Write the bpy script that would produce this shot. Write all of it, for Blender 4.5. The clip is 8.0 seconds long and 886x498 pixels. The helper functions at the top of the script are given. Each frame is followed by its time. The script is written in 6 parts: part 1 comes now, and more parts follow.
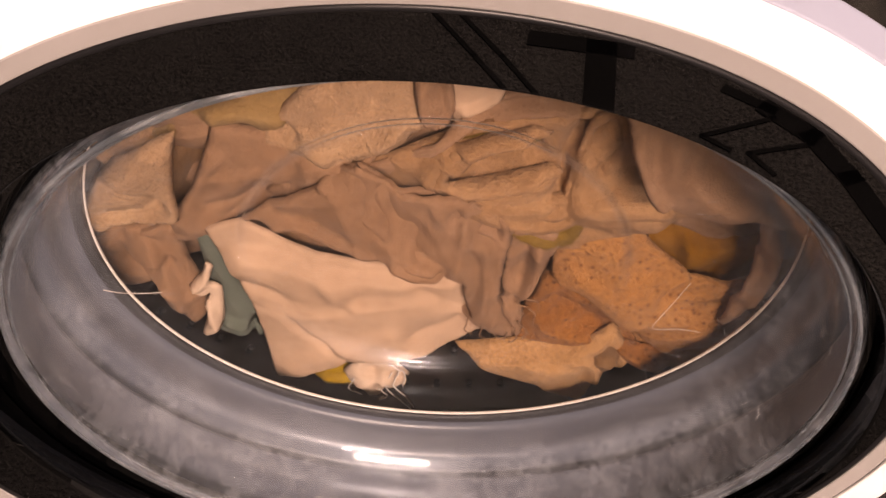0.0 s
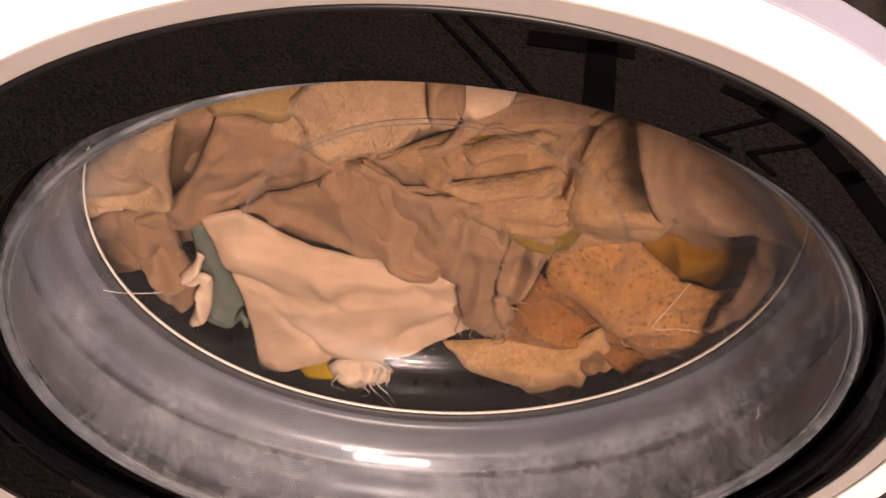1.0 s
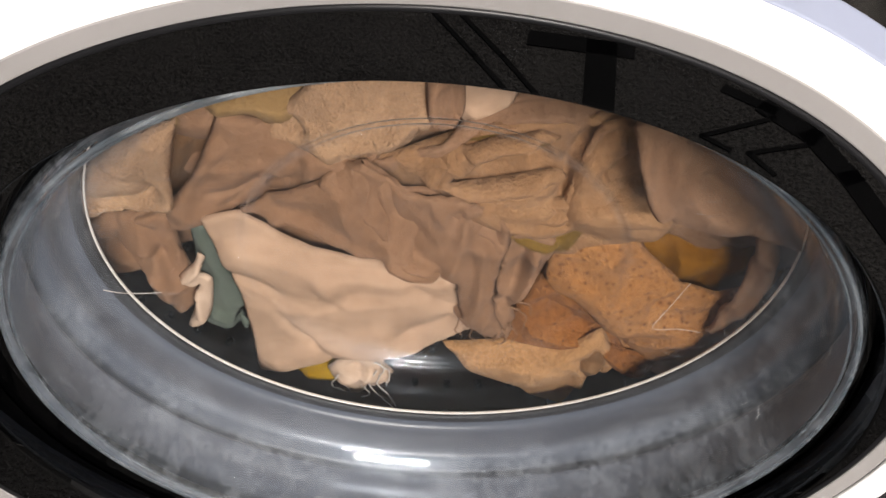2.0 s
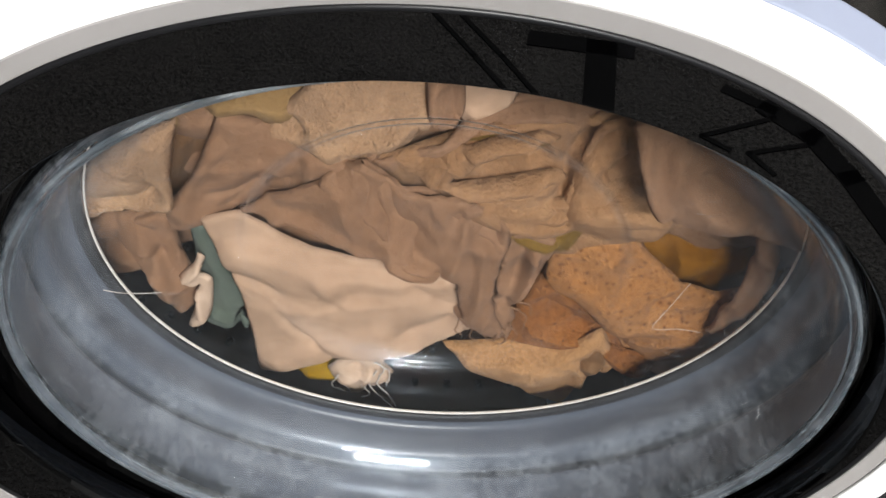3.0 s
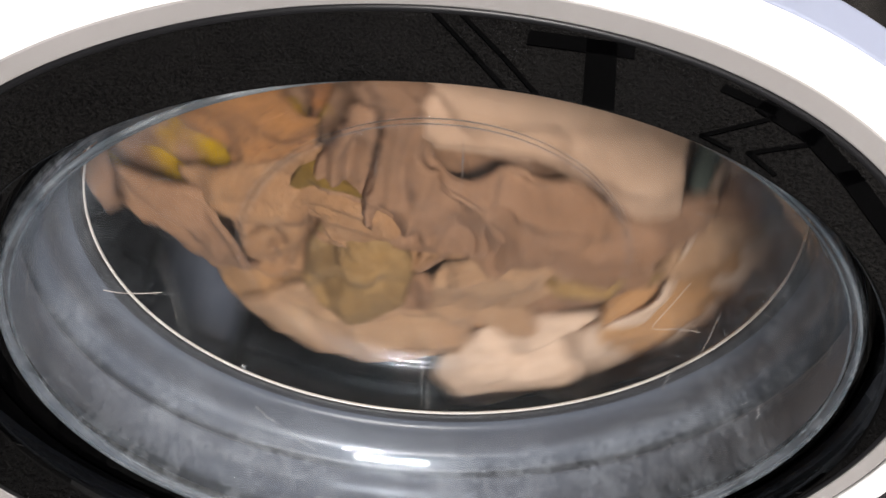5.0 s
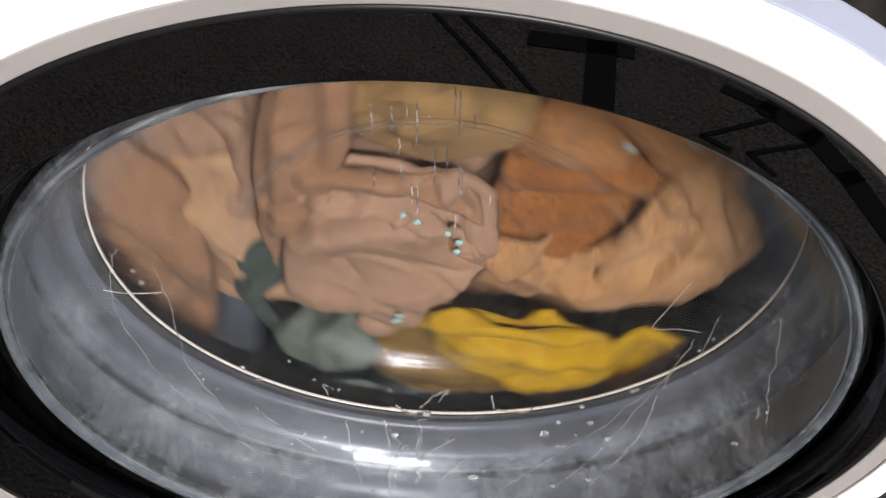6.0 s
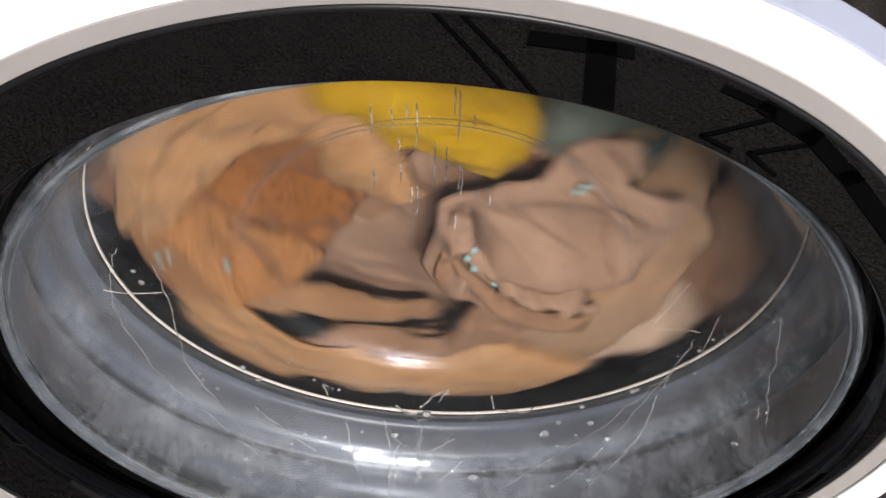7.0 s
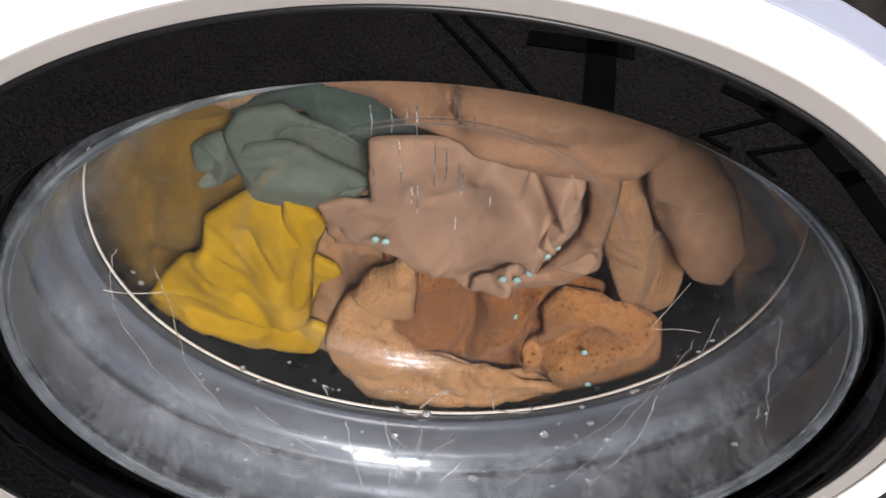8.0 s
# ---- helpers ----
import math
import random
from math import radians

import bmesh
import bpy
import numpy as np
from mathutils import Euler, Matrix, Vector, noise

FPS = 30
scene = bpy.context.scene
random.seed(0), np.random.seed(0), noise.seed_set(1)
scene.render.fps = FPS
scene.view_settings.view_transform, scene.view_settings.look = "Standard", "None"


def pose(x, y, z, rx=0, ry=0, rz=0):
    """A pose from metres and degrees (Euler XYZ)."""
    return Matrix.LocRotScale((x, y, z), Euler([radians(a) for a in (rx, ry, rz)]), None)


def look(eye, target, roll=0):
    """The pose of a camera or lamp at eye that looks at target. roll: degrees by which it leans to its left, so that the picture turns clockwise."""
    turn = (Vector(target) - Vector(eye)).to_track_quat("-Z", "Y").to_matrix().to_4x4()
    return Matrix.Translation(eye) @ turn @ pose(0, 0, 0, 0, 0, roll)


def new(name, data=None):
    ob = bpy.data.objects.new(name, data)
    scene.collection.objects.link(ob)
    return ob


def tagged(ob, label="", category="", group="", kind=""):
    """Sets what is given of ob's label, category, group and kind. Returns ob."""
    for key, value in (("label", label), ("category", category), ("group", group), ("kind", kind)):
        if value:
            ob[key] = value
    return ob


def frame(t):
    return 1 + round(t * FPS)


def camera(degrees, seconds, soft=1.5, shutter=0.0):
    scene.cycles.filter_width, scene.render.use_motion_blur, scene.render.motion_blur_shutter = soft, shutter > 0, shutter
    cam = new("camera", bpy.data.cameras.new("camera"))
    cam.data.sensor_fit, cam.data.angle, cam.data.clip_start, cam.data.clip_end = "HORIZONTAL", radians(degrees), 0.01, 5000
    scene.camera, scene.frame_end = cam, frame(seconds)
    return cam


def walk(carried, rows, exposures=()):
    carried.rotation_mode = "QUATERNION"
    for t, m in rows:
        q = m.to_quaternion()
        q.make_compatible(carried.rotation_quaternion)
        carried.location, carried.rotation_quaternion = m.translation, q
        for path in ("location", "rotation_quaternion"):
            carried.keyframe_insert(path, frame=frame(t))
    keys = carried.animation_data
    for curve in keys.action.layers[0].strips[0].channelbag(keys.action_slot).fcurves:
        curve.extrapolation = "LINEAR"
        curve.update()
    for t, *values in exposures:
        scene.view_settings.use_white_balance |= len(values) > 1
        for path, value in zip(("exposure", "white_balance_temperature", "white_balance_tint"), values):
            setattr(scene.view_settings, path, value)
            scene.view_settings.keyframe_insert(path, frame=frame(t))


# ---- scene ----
from mathutils import geometry

# A front-loading washing machine with a round door, seen from above through the glass bowl.
AXIS = 0.45          # height of the drum's axis above the floor
EYE = (0.0035, -0.1927, AXIS + 0.3414)
cam = camera(47.16, 8.0, soft=1.5, shutter=0.9)
here = look(EYE, (0.0035, 0.0, AXIS + 0.0992), 2.99)
walk(cam, [(0.0, here), (8.0, here)],
     exposures=[(0.0, 0.0, 9500, 38), (1.0, 0.0, 9400, 37), (1.5, 0.0, 8300, 29), (2.0, 0.0, 6900, 13),
                (2.8, 0.0, 6450, 8), (3.2, 0.0, 6600, 11), (3.5, 0.0, 7100, 19), (4.1, 0.0, 7250, 20),
                (4.5, 0.0, 6650, 12), (5.8, 0.0, 6750, 14), (8.0, 0.0, 6750, 14)])

# ---- light: a dim closed room with one ceiling lamp, and a second added as fill ----
world = bpy.data.worlds.new("world")
scene.world = world
world.use_nodes = True
world.node_tree.nodes["Background"].inputs[0].default_value = (0.6, 0.65, 0.7, 1)
world.node_tree.nodes["Background"].inputs[1].default_value = 0.01


def area(name, place, target, sx, sy, watts, colour):
    data = bpy.data.lights.new(name, "AREA")
    data.shape, data.size, data.size_y, data.energy, data.color = "RECTANGLE", sx, sy, watts, colour
    ob = new(name, data)
    ob.matrix_world = look(place, target)
    return ob


LAMP = (0.42, -1.8, 2.26)
area("ceiling_lamp_light", (LAMP[0], LAMP[1], LAMP[2] - 0.045), (LAMP[0], LAMP[1], 0), 1.0, 0.17, 122, (1.0, 0.955, 0.91))
# added fill lamp, out of view, to brighten the top of the load
FILL_LAMP = (0.95, -3.2, 2.26)
area("fill_lamp_light", (FILL_LAMP[0], FILL_LAMP[1], FILL_LAMP[2] - 0.045), (FILL_LAMP[0], FILL_LAMP[1], 0), 0.9, 0.12, 112, (0.92, 0.96, 1.0))


# ---- materials ----
def material(name):
    m = bpy.data.materials.new(name)
    m.use_nodes = True
    nt = m.node_tree
    return m, nt, nt.nodes["Principled BSDF"]


def node(nt, kind, **inputs):
    n = nt.nodes.new(kind)
    for key, value in inputs.items():
        n.inputs[key.replace("_", " ")].default_value = value
    return n


def coords(nt, scale=1.0):
    tc = nt.nodes.new("ShaderNodeTexCoord")
    mp = nt.nodes.new("ShaderNodeMapping")
    mp.inputs["Scale"].default_value = (scale,) * 3 if isinstance(scale, (int, float)) else scale
    nt.links.new(tc.outputs["Object"], mp.inputs["Vector"])
    return mp.outputs["Vector"]


def noise_tex(nt, vector, scale, detail=4.0, rough=0.55):
    n = nt.nodes.new("ShaderNodeTexNoise")
    n.inputs["Scale"].default_value, n.inputs["Detail"].default_value, n.inputs["Roughness"].default_value = scale, detail, rough
    nt.links.new(vector, n.inputs["Vector"])
    return n.outputs["Fac"]


def ramp(nt, fac, stops):
    r = nt.nodes.new("ShaderNodeValToRGB")
    while len(r.color_ramp.elements) < len(stops):
        r.color_ramp.elements.new(0.5)
    for e, (pos, col) in zip(r.color_ramp.elements, stops):
        e.position, e.color = pos, (*col, 1)
    nt.links.new(fac, r.inputs["Fac"])
    return r.outputs["Color"]


def mixed(nt, fac, a, b, blend="MIX"):
    m = nt.nodes.new("ShaderNodeMix")
    m.data_type, m.blend_type = "RGBA", blend
    for sock, value in ((m.inputs[0], fac), (m.inputs[6], a), (m.inputs[7], b)):
        if isinstance(value, (int, float)):
            sock.default_value = value
        elif isinstance(value, tuple):
            sock.default_value = (*value, 1) if len(value) == 3 else value
        else:
            nt.links.new(value, sock)
    return m.outputs[2]


def bump(nt, bsdf, height, strength, distance=0.001, chain=None):
    b = nt.nodes.new("ShaderNodeBump")
    b.inputs["Strength"].default_value, b.inputs["Distance"].default_value = strength, distance
    nt.links.new(height, b.inputs["Height"])
    if chain is not None:
        nt.links.new(chain, b.inputs["Normal"])
    nt.links.new(b.outputs["Normal"], bsdf.inputs["Normal"])
    return b.outputs["Normal"]


def scaled(c, k):
    return tuple(min(1.0, v * k) for v in c)


def fabric(name, base, worn, pile=0.5, loop=700.0, specks=None, wet=0.0):
    """Cloth: base and worn colours in soft patches, fine pile or weave as relief, optional dark specks."""
    m, nt, b = material(name)
    v = coords(nt)
    patches = noise_tex(nt, v, 26.0, 5.0, 0.6)
    col = ramp(nt, patches, [(0.34, scaled(base, 0.86)), (0.52, base), (0.7, worn)])
    fine = noise_tex(nt, v, loop, 3.0, 0.7)
    col = mixed(nt, 0.12 + 0.1 * pile, col, ramp(nt, fine, [(0.34, scaled(base, 0.4)), (0.62, scaled(worn, 1.2))]))
    knots = nt.nodes.new("ShaderNodeTexVoronoi")      # loops of the pile, or knots of the weave
    knots.inputs["Scale"].default_value = loop * 1.15
    nt.links.new(v, knots.inputs["Vector"])
    gaps = ramp(nt, knots.outputs["Distance"], [(0.35, (1, 1, 1)), (0.75, (1 - 0.2 * pile,) * 3)])
    col = mixed(nt, 1.0, col, gaps, "MULTIPLY")
    mottle = noise_tex(nt, v, 170.0, 5.0, 0.7)
    col = mixed(nt, 0.4, col, ramp(nt, mottle, [(0.32, (0.62, 0.58, 0.54)), (0.55, (1, 1, 1)), (0.75, (1.0, 1.0, 1.0))]), "MULTIPLY")
    if specks:
        vor = nt.nodes.new("ShaderNodeTexVoronoi")
        vor.inputs["Scale"].default_value = 250.0
        nt.links.new(v, vor.inputs["Vector"])
        zone = noise_tex(nt, v, 30.0, 2.0)
        spots = ramp(nt, vor.outputs["Distance"], [(0.16, (1, 1, 1)), (0.3, (0, 0, 0))])
        keep = ramp(nt, zone, [(0.34, (0, 0, 0)), (0.5, (0.8, 0.8, 0.8))])
        col = mixed(nt, mixed(nt, 1.0, spots, keep, "MULTIPLY"), col, specks)
    nt.links.new(col, b.inputs["Base Color"])
    b.inputs["Roughness"].default_value = 0.88 - 0.35 * wet
    b.inputs["Specular IOR Level"].default_value = 0.25 + 0.2 * wet
    b.inputs["Sheen Weight"].default_value = 0.06 * pile
    b.inputs["Sheen Roughness"].default_value = 0.5
    crease = noise_tex(nt, v, 95.0, 4.0, 0.6)
    first = bump(nt, b, crease, 0.2, 0.002)
    second = bump(nt, b, fine, 0.35 + 0.55 * pile, 0.0022 * (0.3 + pile), first)
    bump(nt, b, gaps, 0.15 + 0.35 * pile, 0.001, second)
    return m


PALE = fabric("pale_cotton", (0.425, 0.277, 0.185), (0.505, 0.335, 0.228), 0.25, 1100)
MAUVE = fabric("mauve_cotton", (0.281, 0.171, 0.115), (0.344, 0.216, 0.148), 0.3, 900)
ROSE = fabric("rose_jersey", (0.24, 0.13, 0.0739), (0.305, 0.172, 0.102), 0.5, 700)
FLEECE = fabric("beige_terry", (0.372, 0.217, 0.122), (0.474, 0.298, 0.173), 0.85, 640)
TAN = fabric("tan_terry", (0.293, 0.153, 0.0732), (0.377, 0.212, 0.109), 0.7, 640)
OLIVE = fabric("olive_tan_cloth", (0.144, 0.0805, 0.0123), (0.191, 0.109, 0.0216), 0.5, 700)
ORANGE = fabric("orange_terry", (0.352, 0.152, 0.05), (0.43, 0.205, 0.078), 0.9, 520, (0.1, 0.035, 0.012))
RUST = fabric("rust_terry", (0.25, 0.09, 0.022), (0.32, 0.128, 0.036), 0.9, 520, (0.06, 0.018, 0.007))
PEACH = fabric("peach_terry", (0.419, 0.219, 0.0939), (0.502, 0.284, 0.137), 0.9, 520)
MUSTARD = fabric("mustard_cloth", (0.355, 0.205, 0.004), (0.44, 0.265, 0.008), 0.3, 800)
# mustard with the shade of the drum's depth put into its colour
SHADEMUSTARD = fabric("shaded_mustard_cloth", (0.233, 0.0919, 0.00616), (0.298, 0.127, 0.0108), 0.5, 700)
GREEN = fabric("grey_green_cloth", (0.09, 0.11, 0.0893), (0.128, 0.149, 0.123), 0.4, 800)
DARKGREEN = fabric("dark_green_cloth", (0.036, 0.0539, 0.0465), (0.063, 0.0837, 0.0744), 0.4, 800)
KHAKI = fabric("khaki_velour", (0.246, 0.144, 0.0554), (0.316, 0.194, 0.0832), 0.6, 700)
CREAM = fabric("cream_cotton", (0.553, 0.398, 0.292), (0.625, 0.461, 0.348), 0.4, 900)
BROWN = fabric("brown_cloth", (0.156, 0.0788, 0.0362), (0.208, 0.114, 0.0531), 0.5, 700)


def plastic(name, base, rough, spec=0.5, grain=0.0, scuffs=0.15):
    m, nt, b = material(name)
    v = coords(nt)
    f = noise_tex(nt, v, 12.0, 5.0)
    nt.links.new(ramp(nt, f, [(0.35, scaled(base, 0.92)), (0.65, base)]), b.inputs["Base Color"])
    r = noise_tex(nt, v, 60.0, 4.0)
    mr = nt.nodes.new("ShaderNodeMapRange")
    mr.inputs["To Min"].default_value, mr.inputs["To Max"].default_value = rough * (1 - scuffs), rough * (1 + scuffs)
    nt.links.new(r, mr.inputs["Value"])
    nt.links.new(mr.outputs[0], b.inputs["Roughness"])
    b.inputs["Specular IOR Level"].default_value = spec
    if grain:
        bump(nt, b, noise_tex(nt, v, 900.0, 2.0), grain, 0.0004)
    return m


WHITE = plastic("white_enamel", (0.82, 0.81, 0.8), 0.3, 0.4)
BAND = plastic("blue_grey_satin", (0.3, 0.33, 0.42), 0.35, 0.5)
SILVER = plastic("satin_grey_trim", (0.3, 0.285, 0.275), 0.4, 0.4, 0.1)
BLACK = plastic("gloss_black_plastic", (0.0006, 0.0006, 0.0007), 0.006, 0.52)
RECESS = plastic("matt_black_plastic", (0.008, 0.008, 0.009), 0.35, 0.3)
CHARCOAL = plastic("charcoal_enamel", (0.03, 0.03, 0.033), 0.12, 0.5)
RUBBER = plastic("grey_rubber", (0.082, 0.093, 0.118), 0.36, 0.5, 0.15)
DARKRUBBER = plastic("dark_rubber", (0.03, 0.03, 0.033), 0.5, 0.3)
PAINT = plastic("wall_paint", (0.5, 0.5, 0.5), 0.8, 0.2, 0.2)
# for the unseen west wall, dark so the bowl mirrors less on its right
DIMMINGPAINT = plastic("dimming_wall_paint", (0.1, 0.1, 0.105), 0.8, 0.2, 0.2)
CEILING = plastic("ceiling_paint", (0.74, 0.79, 0.87), 0.9, 0.2, 0.2)
STANDBLACK = plastic("black_metal_paint", (0.006, 0.006, 0.006), 0.55, 0.3)


def metal(name, base, rough):
    m, nt, b = material(name)
    v = coords(nt, (1, 60, 1))
    nt.links.new(ramp(nt, noise_tex(nt, v, 20.0), [(0.3, scaled(base, 0.85)), (0.7, base)]), b.inputs["Base Color"])
    b.inputs["Metallic"].default_value, b.inputs["Roughness"].default_value = 1.0, rough
    return m


STEEL = metal("brushed_steel", (0.27, 0.255, 0.24), 0.26)
# a pale colour paints the bright highlight along the lip
LIPSHINE = plastic("lip_shine", (0.72, 0.68, 0.64), 0.25, 0.6)


def carpet_material(name, k):
    m, nt, b = material(name)
    v = coords(nt)
    fine = noise_tex(nt, v, 230.0, 2.0, 0.7)
    wide = noise_tex(nt, v, 9.0, 3.0)
    col = ramp(nt, fine, [(0.36, scaled((0.012, 0.011, 0.011), k)), (0.62, scaled((0.24, 0.23, 0.22), k))])
    col = mixed(nt, 0.5, col, ramp(nt, wide, [(0.35, scaled((0.025, 0.024, 0.023), k)), (0.65, scaled((0.09, 0.085, 0.08), k))]))
    nt.links.new(col, b.inputs["Base Color"])
    b.inputs["Roughness"].default_value = 0.95
    bump(nt, b, fine, 0.9, 0.006)
    return m


CARPET = carpet_material("speckled_carpet", 0.95)
FLOOR = carpet_material("dark_carpet", 0.2)
YARN = fabric("black_yarn", (0.0027, 0.00279, 0.00279), (0.0045, 0.00465, 0.00465), 0.0, 500)


def glass_material(name, haze, haze_colour=(0.75, 0.78, 0.8), residue_sheen=0.0, blur=0.0):
    """Clear glass: transparent, with a Fresnel gloss and a thin film of smears."""
    m = bpy.data.materials.new(name)
    m.use_nodes = True
    nt = m.node_tree
    nt.nodes.clear()
    out = nt.nodes.new("ShaderNodeOutputMaterial")
    clear = nt.nodes.new("ShaderNodeBsdfTransparent")
    clear.inputs["Color"].default_value = (0.97, 0.98, 0.98, 1)
    film = nt.nodes.new("ShaderNodeBsdfDiffuse")
    film.inputs["Color"].default_value = (*haze_colour, 1)
    v = coords(nt, (1, 0.35, 1))
    smear = noise_tex(nt, v, 22.0, 6.0, 0.7)
    fine = noise_tex(nt, v, 160.0, 4.0, 0.7)
    amount = nt.nodes.new("ShaderNodeMath")
    amount.operation = "MULTIPLY"
    nt.links.new(smear, amount.inputs[0])
    nt.links.new(fine, amount.inputs[1])
    mr = nt.nodes.new("ShaderNodeMapRange")
    mr.inputs["From Min"].default_value, mr.inputs["From Max"].default_value = 0.2, 0.42
    mr.inputs["To Min"].default_value, mr.inputs["To Max"].default_value = 0.1 * haze, haze
    nt.links.new(amount.outputs[0], mr.inputs["Value"])
    body = nt.nodes.new("ShaderNodeMixShader")
    film_amount = mr.outputs[0]
    if residue_sheen:      # dried soap on the side wall, in streaks; its film also paints bluish reflections
        sep = nt.nodes.new("ShaderNodeSeparateXYZ")
        nt.links.new(coords(nt), sep.inputs[0])
        wall = nt.nodes.new("ShaderNodeMapRange")
        wall.inputs["From Min"].default_value, wall.inputs["From Max"].default_value = 0.062, 0.045
        nt.links.new(sep.outputs["Y"], wall.inputs["Value"])
        streaks = nt.nodes.new("ShaderNodeMapRange")
        streaks.inputs["From Min"].default_value, streaks.inputs["From Max"].default_value = 0.47, 0.64
        streaks.inputs["To Min"].default_value, streaks.inputs["To Max"].default_value = 0.12 * residue_sheen, residue_sheen
        lint = nt.nodes.new("ShaderNodeMath")      # patches of grime, broken up by fine lint
        lint.operation = "MULTIPLY_ADD"
        nt.links.new(noise_tex(nt, coords(nt, (1, 0.6, 1)), 420.0, 6.0, 0.75), lint.inputs[0])
        lint.inputs[1].default_value = 0.5
        half = nt.nodes.new("ShaderNodeMath")
        half.operation = "MULTIPLY"
        half.inputs[1].default_value = 0.5
        nt.links.new(noise_tex(nt, coords(nt, (1, 0.8, 1)), 46.0, 8.0, 0.75), half.inputs[0])
        nt.links.new(half.outputs[0], lint.inputs[2])
        nt.links.new(lint.outputs[0], streaks.inputs["Value"])
        soap_sheen = nt.nodes.new("ShaderNodeMath")
        soap_sheen.operation = "MULTIPLY_ADD"
        nt.links.new(wall.outputs[0], soap_sheen.inputs[0])
        nt.links.new(streaks.outputs[0], soap_sheen.inputs[1])
        nt.links.new(mr.outputs[0], soap_sheen.inputs[2])
        film_amount = soap_sheen.outputs[0]
    nt.links.new(film_amount, body.inputs[0])
    nt.links.new(clear.outputs[0], body.inputs[1])
    nt.links.new(film.outputs[0], body.inputs[2])
    gloss = nt.nodes.new("ShaderNodeBsdfGlossy")
    gloss.inputs["Roughness"].default_value = 0.02
    wavy = nt.nodes.new("ShaderNodeBump")      # moulded glass is never quite even
    wavy.inputs["Strength"].default_value, wavy.inputs["Distance"].default_value = 0.06, 0.002
    nt.links.new(noise_tex(nt, coords(nt), 75.0, 2.0), wavy.inputs["Height"])
    nt.links.new(wavy.outputs["Normal"], gloss.inputs["Normal"])
    greasy = nt.nodes.new("ShaderNodeBsdfGlossy")      # smears blur a part of the mirror image
    greasy.inputs["Roughness"].default_value = 0.3
    greasy.inputs["Color"].default_value = (0.75, 0.88, 1.0, 1)
    shine = nt.nodes.new("ShaderNodeMixShader")
    shine.inputs[0].default_value = blur
    nt.links.new(gloss.outputs[0], shine.inputs[1])
    nt.links.new(greasy.outputs[0], shine.inputs[2])
    fres = nt.nodes.new("ShaderNodeFresnel")
    fres.inputs["IOR"].default_value = 1.46
    mix = nt.nodes.new("ShaderNodeMixShader")
    nt.links.new(fres.outputs[0], mix.inputs[0])
    nt.links.new(body.outputs[0], mix.inputs[1])
    nt.links.new(shine.outputs[0], mix.inputs[2])
    nt.links.new(mix.outputs[0], out.inputs["Surface"])
    return m


GLASS = glass_material("bowl_glass", 0.01, (0.72, 0.78, 0.85), 0.13, 0.32)
RIMGLASS = glass_material("rim_glass", 0.16, (0.8, 0.84, 0.86), 0.0, 0.3)


def glow(name, colour, strength):
    m, nt, b = material(name)
    b.inputs["Emission Color"].default_value = (*colour, 1)
    b.inputs["Emission Strength"].default_value = strength
    return m


# ---- building helpers ----
def part(name, bm, mat, parent=None, label="", smooth=True):
    me = bpy.data.meshes.new(name)
    bm.normal_update()
    bm.to_mesh(me)
    bm.free()
    if smooth:
        me.polygons.foreach_set("use_smooth", [True] * len(me.polygons))
    me.materials.append(mat)
    ob = new(name, me)
    if parent is not None:
        ob.parent = parent
    if label:
        ob["label"] = label
    return ob


def lathe(profile, segments=192, closed=False):
    """A turned shape round the y axis from (radius, y) pairs; closed joins the last pair to the first."""
    bm = bmesh.new()
    rings = []
    for r, y in profile:
        if r < 1e-6:
            rings.append([bm.verts.new((0, y, 0))])
        else:
            rings.append([bm.verts.new((r * math.cos(a), y, r * math.sin(a)))
                          for a in (2 * math.pi * k / segments for k in range(segments))])
    pairs = list(zip(rings, rings[1:])) + ([(rings[-1], rings[0])] if closed else [])
    for a, b in pairs:
        for k in range(segments):
            j = (k + 1) % segments
            if len(a) == 1 and len(b) > 1:
                bm.faces.new((a[0], b[j], b[k]))
            elif len(b) == 1 and len(a) > 1:
                bm.faces.new((a[k], a[j], b[0]))
            elif len(a) > 1:
                bm.faces.new((a[k], a[j], b[j], b[k]))
    bmesh.ops.recalc_face_normals(bm, faces=bm.faces)
    return bm


def rounded(points, radius=0.002, steps=4):
    """Rounds the corners of an open profile."""
    out = [points[0]]
    for a, b, c in zip(points, points[1:], points[2:]):
        a, b, c = Vector(a), Vector(b), Vector(c)
        ra = min(radius, (a - b).length * 0.45)
        rc = min(radius, (c - b).length * 0.45)
        p, q = b + (a - b).normalized() * ra, b + (c - b).normalized() * rc
        out.append(tuple(p + (p - b).normalized() * ra * 0.1))
        for k in range(steps + 1):
            t = k / steps
            out.append(tuple(p * (1 - t) ** 2 + b * 2 * t * (1 - t) + q * t * t))
        out.append(tuple(q + (q - b).normalized() * rc * 0.1))
    out.append(points[-1])
    return out


def box(bm, x0, x1, y0, y1, z0, z1, bevel=0.0):
    made = bmesh.ops.create_cube(bm, size=1.0)
    for v in made["verts"]:
        v.co = Vector(((x0 + x1) / 2 + v.co.x * (x1 - x0), (y0 + y1) / 2 + v.co.y * (y1 - y0), (z0 + z1) / 2 + v.co.z * (z1 - z0)))
    if bevel:
        edges = list({e for v in made["verts"] for e in v.link_edges})
        bmesh.ops.bevel(bm, geom=edges, offset=bevel, segments=3, affect="EDGES", profile=0.5)
    return bm


